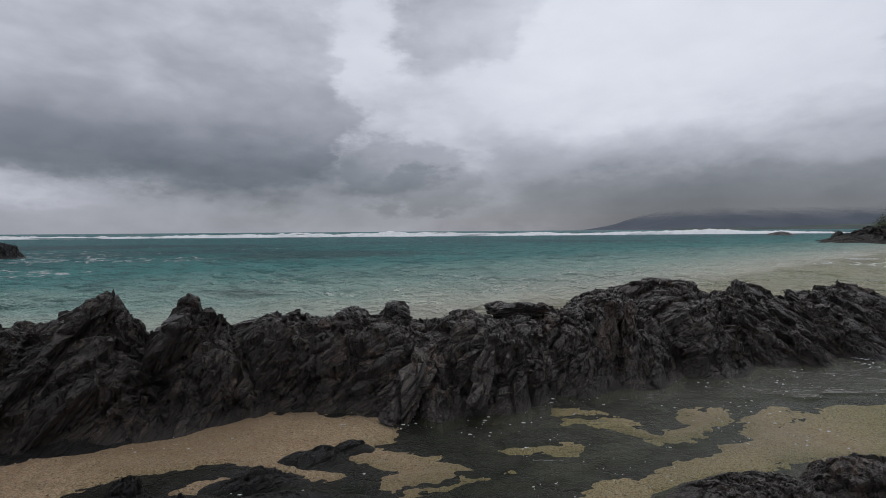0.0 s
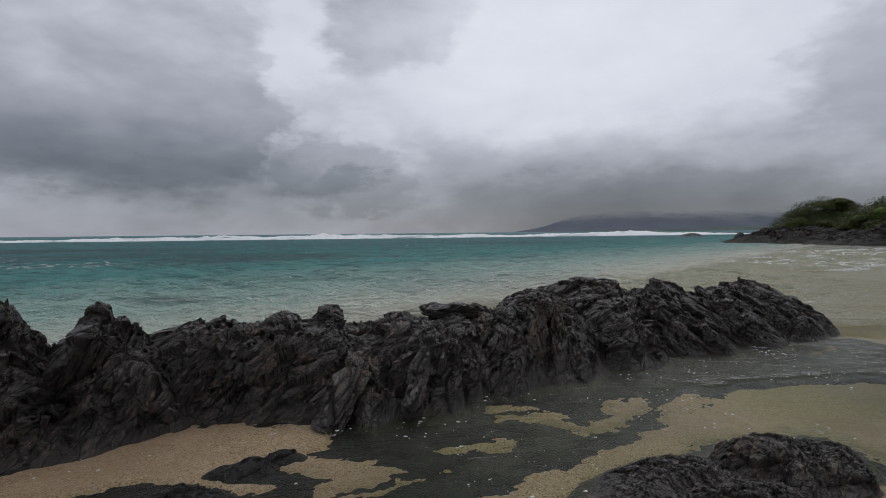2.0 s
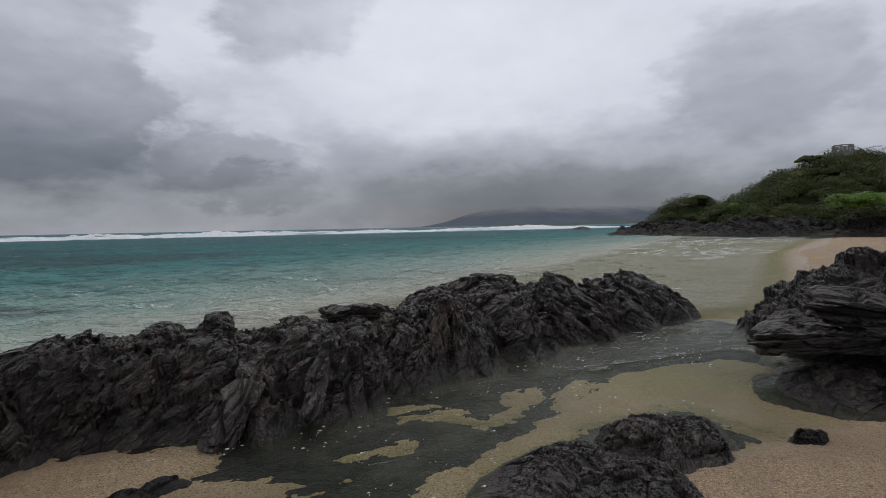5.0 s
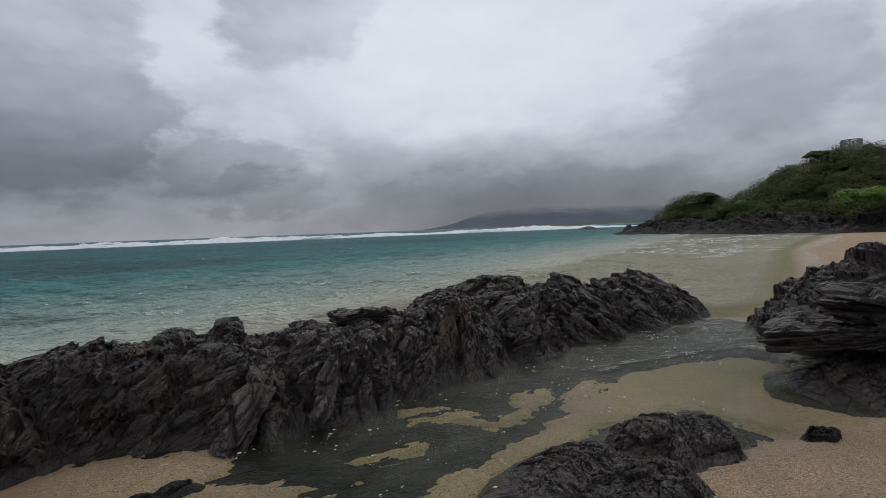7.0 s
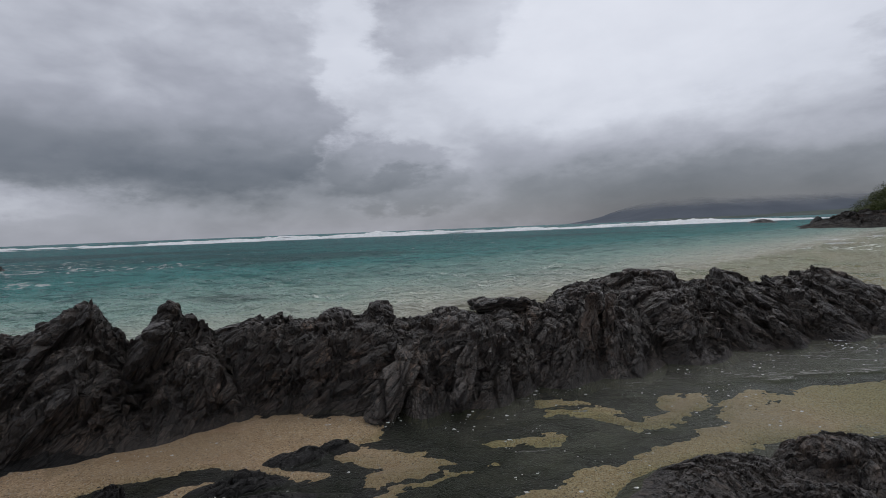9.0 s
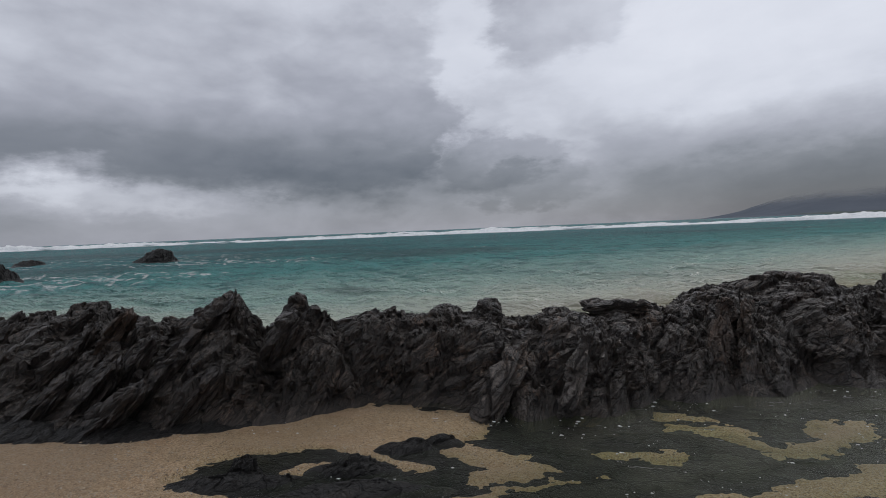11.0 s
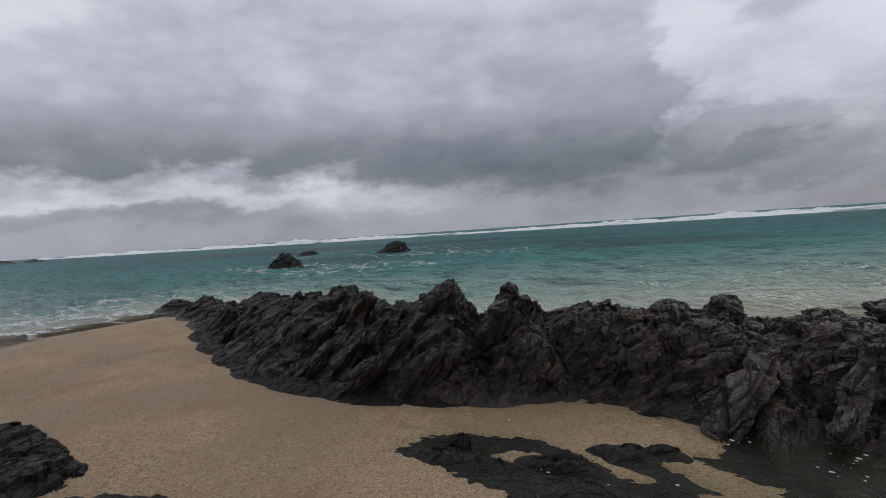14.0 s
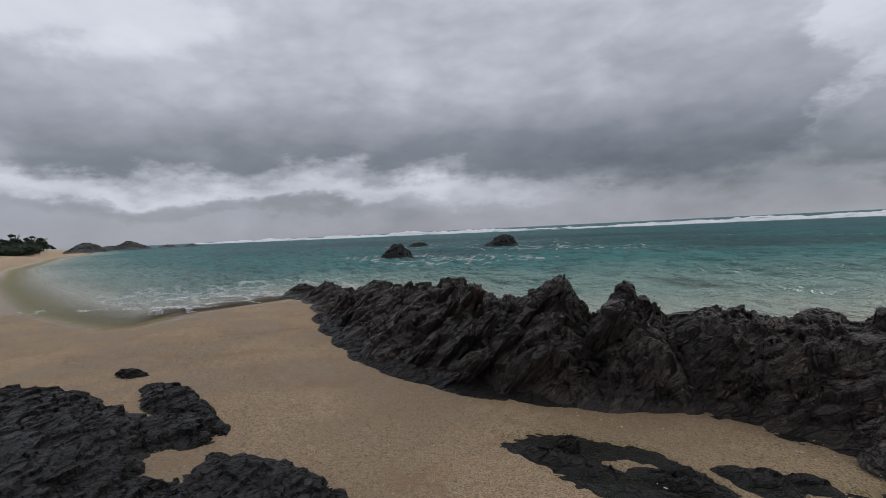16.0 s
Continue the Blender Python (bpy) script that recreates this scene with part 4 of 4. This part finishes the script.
HILL = [crag(70.6, 67.2, 5.6, 7.5, 8.5, 8, 8, power=1.9), crag(78, 46, 10.5, 24, 30, 22, 16, turn=-15, power=1.5), crag(92, 34, 11.9, 38, 40, 20, 24, power=1.6), crag(70, 44, 5.2, 16, 20, 14, 15, power=1.7)]
hx, hy = np.meshgrid(np.arange(48, 130, 0.8), np.arange(8, 86, 0.8))
hz = np.maximum.reduce([crag_height(c, hx, hy) for c in HILL]) + 0.5 * vnoise(hx * 0.2, hy * 0.2, 81)
hill_pts = np.stack((hx, hy, np.maximum(hz - 0.8, -1.0)), 2)
part("hillside", mesh_from("hillside", hill_pts.reshape(-1, 3) - np.array(headland.location), grid_faces(*hx.shape).reshape(-1, 4), SOIL, True), headland, "green overgrown slope")


def leaves(mids, radii, per, size, seed):
    """Small bent leaves scattered over lumpy crowns: corner arrays for a mesh of quads."""
    rng = np.random.default_rng(seed)
    n = len(mids) * per
    way = rng.normal(size=(n, 3))
    way /= np.linalg.norm(way, axis=1)[:, None]
    way[:, 2] = np.abs(way[:, 2]) * 1.1 - 0.25
    mid = np.repeat(mids, per, axis=0) + way * np.repeat(radii, per, axis=0) * (0.72 + 0.26 * rng.random((n, 1)))
    nor = way * 1.3 + rng.normal(size=(n, 3)) * 0.4 + (0, 0, 0.5)
    nor /= np.linalg.norm(nor, axis=1)[:, None]
    a = np.cross(nor, rng.normal(size=(n, 3)))
    a /= np.linalg.norm(a, axis=1)[:, None]
    b = np.cross(nor, a)
    s = size * (0.6 + 0.8 * rng.random((n, 1)))
    v = np.stack((mid - a * s, mid - b * s * 0.55 - nor * s * 0.15, mid + a * s, mid + b * s * 0.55 - nor * s * 0.15), 1).reshape(-1, 3)
    return v, np.arange(n * 4).reshape(n, 4)


rng = np.random.default_rng(7)
cx, cy = rng.uniform(50, 100, 1700), rng.uniform(12, 82, 1700)
cz = np.maximum.reduce([crag_height(c, cx, cy) for c in HILL])
ok = (cz > 1.25) & (cx * 0.62 - cy * 0.5 < 52)
mids = np.stack((cx, cy, cz), 1)[ok]
radii = (0.7 + 1.9 * rng.random((len(mids), 1)) ** 1.6) * np.array((1.15, 1.15, 0.9))
v, f = leaves(mids, radii, 620, 0.100, 8)
scrub = new("hillside_scrub", mesh_from("hillside_scrub", v, f, LEAF))
tagged(scrub, "dense dark green windswept scrub covering the headland", "shrubs", kind="stuff")
for k, (x, y, n) in enumerate(((60.5, 50.5, 14), (54, 30, 26))):
    r2 = np.random.default_rng(90 + k)
    xs, ys = x + r2.normal(size=n) * 1.6, y + r2.normal(size=n) * 1.6
    zs = np.maximum.reduce([crag_height(c, xs, ys) for c in HILL]) * 0 + 3.0 + r2.random(n) * 0.8
    v, f = leaves(np.stack((xs, ys, zs), 1), r2.uniform(0.6, 1.1, (n, 1)) * np.array((1.2, 1.2, 0.8)), 320, 0.14, 95 + k)
    tagged(new("shrub", mesh_from("shrub", v, f, LEAF_LIGHT)), "bright green broad-leaved beach shrub on the headland's foot", "shrub")

# ---------------------------------------------------------------- distance
mx = np.linspace(500, 3600, 160)
ridge_line = 8 * smooth(mx, 700, 860) + 150 * smooth(mx, 780, 1420) + 5 * vnoise(mx * 0.008, mx * 0, 91)
mv = np.stack([np.stack((mx + dy * 0.2, 2350 - 0.12 * mx + dy, ridge_line * k - 2), 1) for dy, k in ((0, 0), (250, 0.5), (600, 1.0), (1400, 0.9))])
tagged(new("backdrop_mountain", mesh_from("backdrop_mountain", mv.reshape(-1, 3), grid_faces(*mv.shape[:2]).reshape(-1, 4), HILL_FAR, True)), "mountain with haze in its grey-blue colour, dissolving into low cloud across the bay", "mountain", kind="structure")

# ---------------------------------------------------------------- surf on the outer reef


def surf_line(x0, x1, y, slope, tall, deep, seed, label):
    sxs = np.arange(x0, x1, 0.7)
    zero = sxs * 0
    tall = tall * (1 - 0.5 * smooth(sxs, 40, 170))
    swell = np.clip(0.80 + 1.5 * vnoise(sxs * 0.022, zero, seed, 5, 0.6), 0.12, 2.0)
    rows = []
    for j in range(11):
        k = j / 10
        hump = math.sin(math.pi * k) ** 0.8
        z = tall * swell * hump * (1 + 0.6 * vnoise(sxs * 0.45, zero + j * 0.6, seed + 3, 5, 0.7)) - 0.12
        rows.append(np.stack((sxs, y + slope * sxs + deep * (k - 0.5) * swell + 3.0 * vnoise(sxs * 0.04, zero + 0.15 * j, seed + 2, 5, 0.65), z), 1))
    v = np.stack(rows)
    tagged(new("surf", mesh_from("surf", v.reshape(-1, 3), grid_faces(*v.shape[:2]).reshape(-1, 4), FOAM, True)), label, "surf", kind="stuff")


surf_line(-620, 420, 168, 0.05, 1.35, 11, 93, "white line of surf breaking on the outer reef")
surf_line(-700, -20, 205, 0.04, 1.5, 8, 113, "second white breaker behind the reef's edge")


def flecks(mids, radius, seed, squash=0.6):
    """Flat irregular patches of foam: eight-sided, at the given places, each with its own radius and turn."""
    rng = np.random.default_rng(seed)
    n = len(mids)
    ang = np.linspace(0, 2 * np.pi, 8, endpoint=False)[None] + rng.random((n, 8)) * 0.5
    rad = radius[:, None] * (0.45 + 0.75 * rng.random((n, 8)))
    ux, uy = rad * np.cos(ang), rad * np.sin(ang) * squash
    rim = np.stack((mids[:, :1] + ux, mids[:, 1:2] + uy, np.repeat(mids[:, 2:3], 8, 1)), 2)
    low = rim.copy()
    rim[:, :, 2] += 0.12 * radius[:, None] + 0.002
    rim[:, :, :2] = mids[:, None, :2] + (rim[:, :, :2] - mids[:, None, :2]) * 0.85
    v = np.concatenate((rim, low), 1).reshape(-1, 3)
    base = np.arange(n)[:, None] * 16
    top = base[:, :, None] + np.array([[0, 1, 2, 3], [0, 3, 4, 7], [4, 5, 6, 7]])[None]
    i = np.arange(8)
    side = base[:, :, None] + np.stack((i + 8, (i + 1) % 8 + 8, (i + 1) % 8, i), 1)[None]
    return v, np.concatenate((top.reshape(-1, 4), side.reshape(-1, 4)))


def foam(name, label, x, y, z, radius, seed, squash=0.6, mat=FLECK):
    v, f = flecks(np.stack((x, y, z), 1), radius, seed, squash)
    tagged(new(name, mesh_from(name, v, f, mat)), label, "foam", kind="stuff")


rng = np.random.default_rng(21)
n = 2200
fx, fy = rng.uniform(-3.0, 7.5, n), rng.uniform(2.9, 6.8, n)
dens = vnoise(fx * 1.6, fy * 2.6, 61, 4) + 0.35 * np.exp(-((fy - (4.35 + 0.28 * np.maximum(fx, 0))) / 0.25) ** 2)
keep = (dens > 0.12) & (land(fx, fy) < -0.004)
foam("foam_flecks", "small white flecks of foam drifting on the pool", fx[keep], fy[keep], 0.001 + 0 * fx[keep], 0.004 + 0.017 * rng.random(keep.sum()) ** 3, 22)


def wave_foam(label, x0, y0, x1, y1, wide, n, seed, size=0.05, lift=0.0, squash=0.5):
    """A lacy line of foam where a small wave breaks."""
    r = np.random.default_rng(seed)
    s = r.random(n)
    x, y = x0 + (x1 - x0) * s, y0 + (y1 - y0) * s
    y = y + wide * (r.normal(size=n) * 0.5 + 1.6 * vnoise(x * 0.8, s * 0, seed, 4))
    keep = vnoise(x * 1.3, y * 2.2, seed + 1, 5, 0.6) > 0.02
    x, y = x[keep], y[keep]
    z = lift * np.exp(-((r.random(len(x)) - 0.4) / 0.3) ** 2) + 0.02 + 0.02 * r.random(len(x))
    foam("wave_foam", label, x, y, z, size * (0.3 + r.random(len(x)) ** 2), seed + 2, squash, FOAM)


wave_foam("white foam of a small wave running up the sand", -13.6, 1.9, -13.0, 2.6, 0.18, 900, 31, 0.05, 0.10)
wave_foam("lacy foam along the wet edge of the beach", -18.0, -0.4, -13.6, 3.4, 0.35, 1400, 33, 0.04)
wave_foam("lacy foam in the shallows off the sand", -17.0, 3.0, -14.2, 7.0, 0.9, 1400, 34, 0.05)
wave_foam("white foam of a wave breaking on the shallows", 22.0, 25.5, 30.0, 26.8, 0.25, 1100, 35, 0.08, 0.06)
wave_foam("white foam of a wave breaking on the shallows", 30.0, 31.5, 44.0, 34.0, 0.3, 1400, 36, 0.11, 0.08)
wave_foam("white foam of a wave breaking on the shallows", 18.0, 16.5, 28.0, 22.5, 0.5, 700, 37, 0.06, 0.03)
wave_foam("white wash against the back of the ridge", 0.2, 8.0, 3.4, 9.0, 0.20, 500, 38, 0.06, 0.05)
wave_foam("thin foam in the channel between the rocks", 5.2, 6.2, 8.6, 8.4, 0.5, 900, 39, 0.018)
rng = np.random.default_rng(44)
n = 2600
ox, oy = rng.uniform(-60, 40, n), rng.uniform(10, 80, n)
keep = (vnoise(ox * 0.18, oy * 0.5, 45, 4) + 0.3 * vnoise(ox * 0.02, oy * 0.03, 46) > 0.50) & (land(ox, oy) < -1.0)
foam("whitecaps", "scattered thin streaks of foam on the choppy lagoon", ox[keep], oy[keep], 0.05 + 0 * ox[keep], 0.03 + 0.13 * rng.random(keep.sum()) ** 3, 47, 0.16)

# ---------------------------------------------------------------- coral fragments on the sand
rng = np.random.default_rng(51)
n = 130000
rx, ry = rng.uniform(-11.0, 5.5, n), rng.uniform(0.2, 4.8, n)
rz = land(rx, ry)
keep = (rz > 0.004) & (rng.random(n) < 0.25 + 0.75 * smooth(vnoise(rx * 0.9, ry * 1.2, 52), -0.2, 0.4)) & (np.hypot(rx, ry) < 9.5)
rx, ry, rz = rx[keep], ry[keep], rz[keep]
m = len(rx)
size = 0.003 + 0.009 * rng.random(m) ** 3
corner = np.array(((1, 0, 0), (0, 1, 0), (-1, 0, 0), (0, -1, 0), (0, 0, 0.8), (0, 0, -0.8)), float)
spin = rng.random(m) * 6.283
pts = corner[None] * (0.6 + 0.8 * rng.random((m, 6, 1))) * size[:, None, None] * np.array((1.5, 0.9, 0.7))
ptx = pts[:, :, 0] * np.cos(spin)[:, None] - pts[:, :, 1] * np.sin(spin)[:, None]
pty = pts[:, :, 0] * np.sin(spin)[:, None] + pts[:, :, 1] * np.cos(spin)[:, None]
pv = np.stack((ptx + rx[:, None], pty + ry[:, None], pts[:, :, 2] + rz[:, None] + 0.25 * size[:, None]), 2).reshape(-1, 3)
tri = np.array(((0, 1, 4), (1, 2, 4), (2, 3, 4), (3, 0, 4), (1, 0, 5), (2, 1, 5), (3, 2, 5), (0, 3, 5)))
pf = (np.arange(m)[:, None, None] * 6 + tri[None]).reshape(-1, 3)
tagged(new("coral_rubble", mesh_from("coral_rubble", pv, pf, RUBBLE)), "pale broken coral and shell fragments strewn over the sand", "shell rubble", kind="stuff")

# ---------------------------------------------------------------- lookout on the hilltop


def beam(a, b, thick):
    """A square bar between two points."""
    bm = bmesh.new()
    a, b = Vector(a), Vector(b)
    bmesh.ops.create_cube(bm, size=1.0)
    bmesh.ops.transform(bm, verts=bm.verts, matrix=Matrix.LocRotScale((a + b) / 2, (b - a).to_track_quat("Z", "Y"), (thick, thick, (b - a).length)))
    bmesh.ops.bevel(bm, geom=bm.edges[:], offset=thick * 0.12, segments=1, affect="EDGES")
    me = bpy.data.meshes.new("beam")
    bm.to_mesh(me)
    bm.free()
    me.materials.append(CONCRETE)
    return me


lookout = tagged(new("lookout_platform"), "weathered concrete lookout with a cross-braced railing on the hilltop", "lookout")
lookout.location = (75.4, 45.7, 10.95)
bm = bmesh.new()
bmesh.ops.create_cone(bm, cap_ends=True, segments=8, radius1=1.1, radius2=1.22, depth=1.4)
bmesh.ops.translate(bm, verts=bm.verts, vec=(0, 0, -0.7))
me = bpy.data.meshes.new("deck")
bm.to_mesh(me)
bm.free()
me.materials.append(CONCRETE)
part("deck", me, lookout)
ring = [(1.14 * math.cos(k * math.pi / 4 + 0.39), 1.14 * math.sin(k * math.pi / 4 + 0.39)) for k in range(8)]
for k in range(8):
    (x, y), (x2, y2) = ring[k], ring[(k + 1) % 8]
    part("post", beam((x, y, 0), (x, y, 1.12), 0.15), lookout)
    part("top_rail", beam((x, y, 1.05), (x2, y2, 1.05), 0.14), lookout)
    part("bottom_rail", beam((x, y, 0.15), (x2, y2, 0.15), 0.12), lookout)
    part("brace", beam((x, y, 0.15), (x2, y2, 1.0), 0.09), lookout)
    part("brace", beam((x, y, 1.0), (x2, y2, 0.15), 0.09), lookout)


def tree(x, y, z, tall, spread, seed, label, mat=LEAF, leaf=0.13, clumps=22, per=300, flat=0.45):
    """A small tree: a leaning tapered trunk with limbs and a crown of leaf clumps."""
    r = np.random.default_rng(seed)
    top = tagged(new("tree"), label, "tree")
    top.location = (x, y, z)
    bm = bmesh.new()
    limbs = [((0, 0, -0.3), (0.1 * spread, 0, tall * 0.55), 0.05 * tall)]
    for k in range(5):
        an = k * 1.26 + r.random()
        limbs.append(((0.08 * spread, 0, tall * (0.35 + 0.04 * k)), (spread * 0.7 * math.cos(an), spread * 0.7 * math.sin(an), tall * 0.85), 0.025 * tall))
    for p0, p1, rad in limbs:
        p0, p1 = Vector(p0), Vector(p1)
        made = bmesh.ops.create_cone(bm, segments=6, radius1=rad, radius2=rad * 0.45, depth=(p1 - p0).length)
        bmesh.ops.transform(bm, verts=made["verts"], matrix=Matrix.LocRotScale((p0 + p1) / 2, (p1 - p0).to_track_quat("Z", "Y"), None))
    me = bpy.data.meshes.new("trunk")
    bm.to_mesh(me)
    bm.free()
    me.materials.append(SOIL)
    part("trunk", me, top)
    an, rr = r.random(clumps) * 6.283, spread * np.sqrt(r.random(clumps))
    mids = np.stack((rr * np.cos(an), rr * np.sin(an), tall * (1 - flat * 0.5) + tall * flat * 0.5 * (r.random(clumps) - 0.3) - 0.25 * tall * (rr / spread) ** 2), 1)
    v, f = leaves(mids, r.uniform(0.25, 0.45, (clumps, 1)) * spread * np.array((1, 1, 0.6)), per, leaf, seed + 1)
    part("crown", mesh_from("crown", v, f, mat), top)


tree(72.0, 47.9, 8.85, 2.1, 1.6, 301, "flat-topped dark green tree beside the hilltop lookout")
tree(71.6, 66.4, 4.7, 1.7, 2.0, 302, "windswept tree on the knoll of the headland")

# ---------------------------------------------------------------- far shore to the left
outcrop("far_islet", "dark rocky islet at the end of the far beach", [crag(-285, 33, 4.6, 13, 16, 10, 10, power=1.2), crag(-300, 26, 2.4, 14, 14, 8, 8, power=1.6)], 0.9, 700, mat=ROCK_ISLE, scale=5.0, sink=-0.5)
outcrop("far_islet", "dark rocky islet at the end of the far beach", [crag(-240, 13, 4.0, 10, 11, 8, 8, power=1.7), crag(-230, 11, 1.6, 8, 7, 6, 6, power=1.6)], 0.9, 720, mat=ROCK_ISLE, scale=5.0, sink=-0.5)
outcrop("far_islet", "line of low dark reef rocks far off the beach", [crag(-300, 52, 1.6, 14, 16, 5, 5, power=1.6), crag(-290, 62, 1.3, 8, 9, 5, 5, power=1.6)], 0.9, 740, mat=ROCK_ISLE, scale=4.0, sink=-0.5)
rng = np.random.default_rng(61)
n = 620
wxs = rng.uniform(-330, -165, n)
wys = -2.0 + (wxs + 165) * 0.02 - rng.random(n) * 16
v, f = leaves(np.stack((wxs, wys, 1.3 + 1.4 * rng.random(n) + 1.3 * smooth(-wxs, 190, 260)), 1), rng.uniform(1.6, 2.8, (n, 1)) * np.array((1.3, 1.0, 0.8)), 120, 0.5, 62)
tagged(new("far_woods", mesh_from("far_woods", v, f, LEAF_FAR)), "dark low woods behind the far beach", "woods", kind="stuff")
for k in range(9):
    tree(-190 - 11 * k, -8 + 1.1 * k, 1.6, 5.0 + 1.6 * math.sin(k * 2.1), 2.4, 320 + k, "thin dark pine standing above the far beach's woods", LEAF_FAR, clumps=16, per=60, leaf=0.4, flat=0.9)

# low green coast under the far mountain
lx = np.linspace(560, 1500, 120)
lh = 4 + 16 * smooth(lx, 700, 1200) + 5 * vnoise(lx * 0.02, lx * 0, 131, 4)
lv = np.stack([np.stack((lx, 1250 - 0.25 * lx + dy, lh * k - 1), 1) for dy, k in ((0, 0), (30, 0.7), (80, 1.0), (200, 0.9))])
tagged(new("backdrop_coast", mesh_from("backdrop_coast", lv.reshape(-1, 3), grid_faces(*lv.shape[:2]).reshape(-1, 4), STRIP_FAR, True)), "low hazy green coast across the bay", "coast", kind="structure")
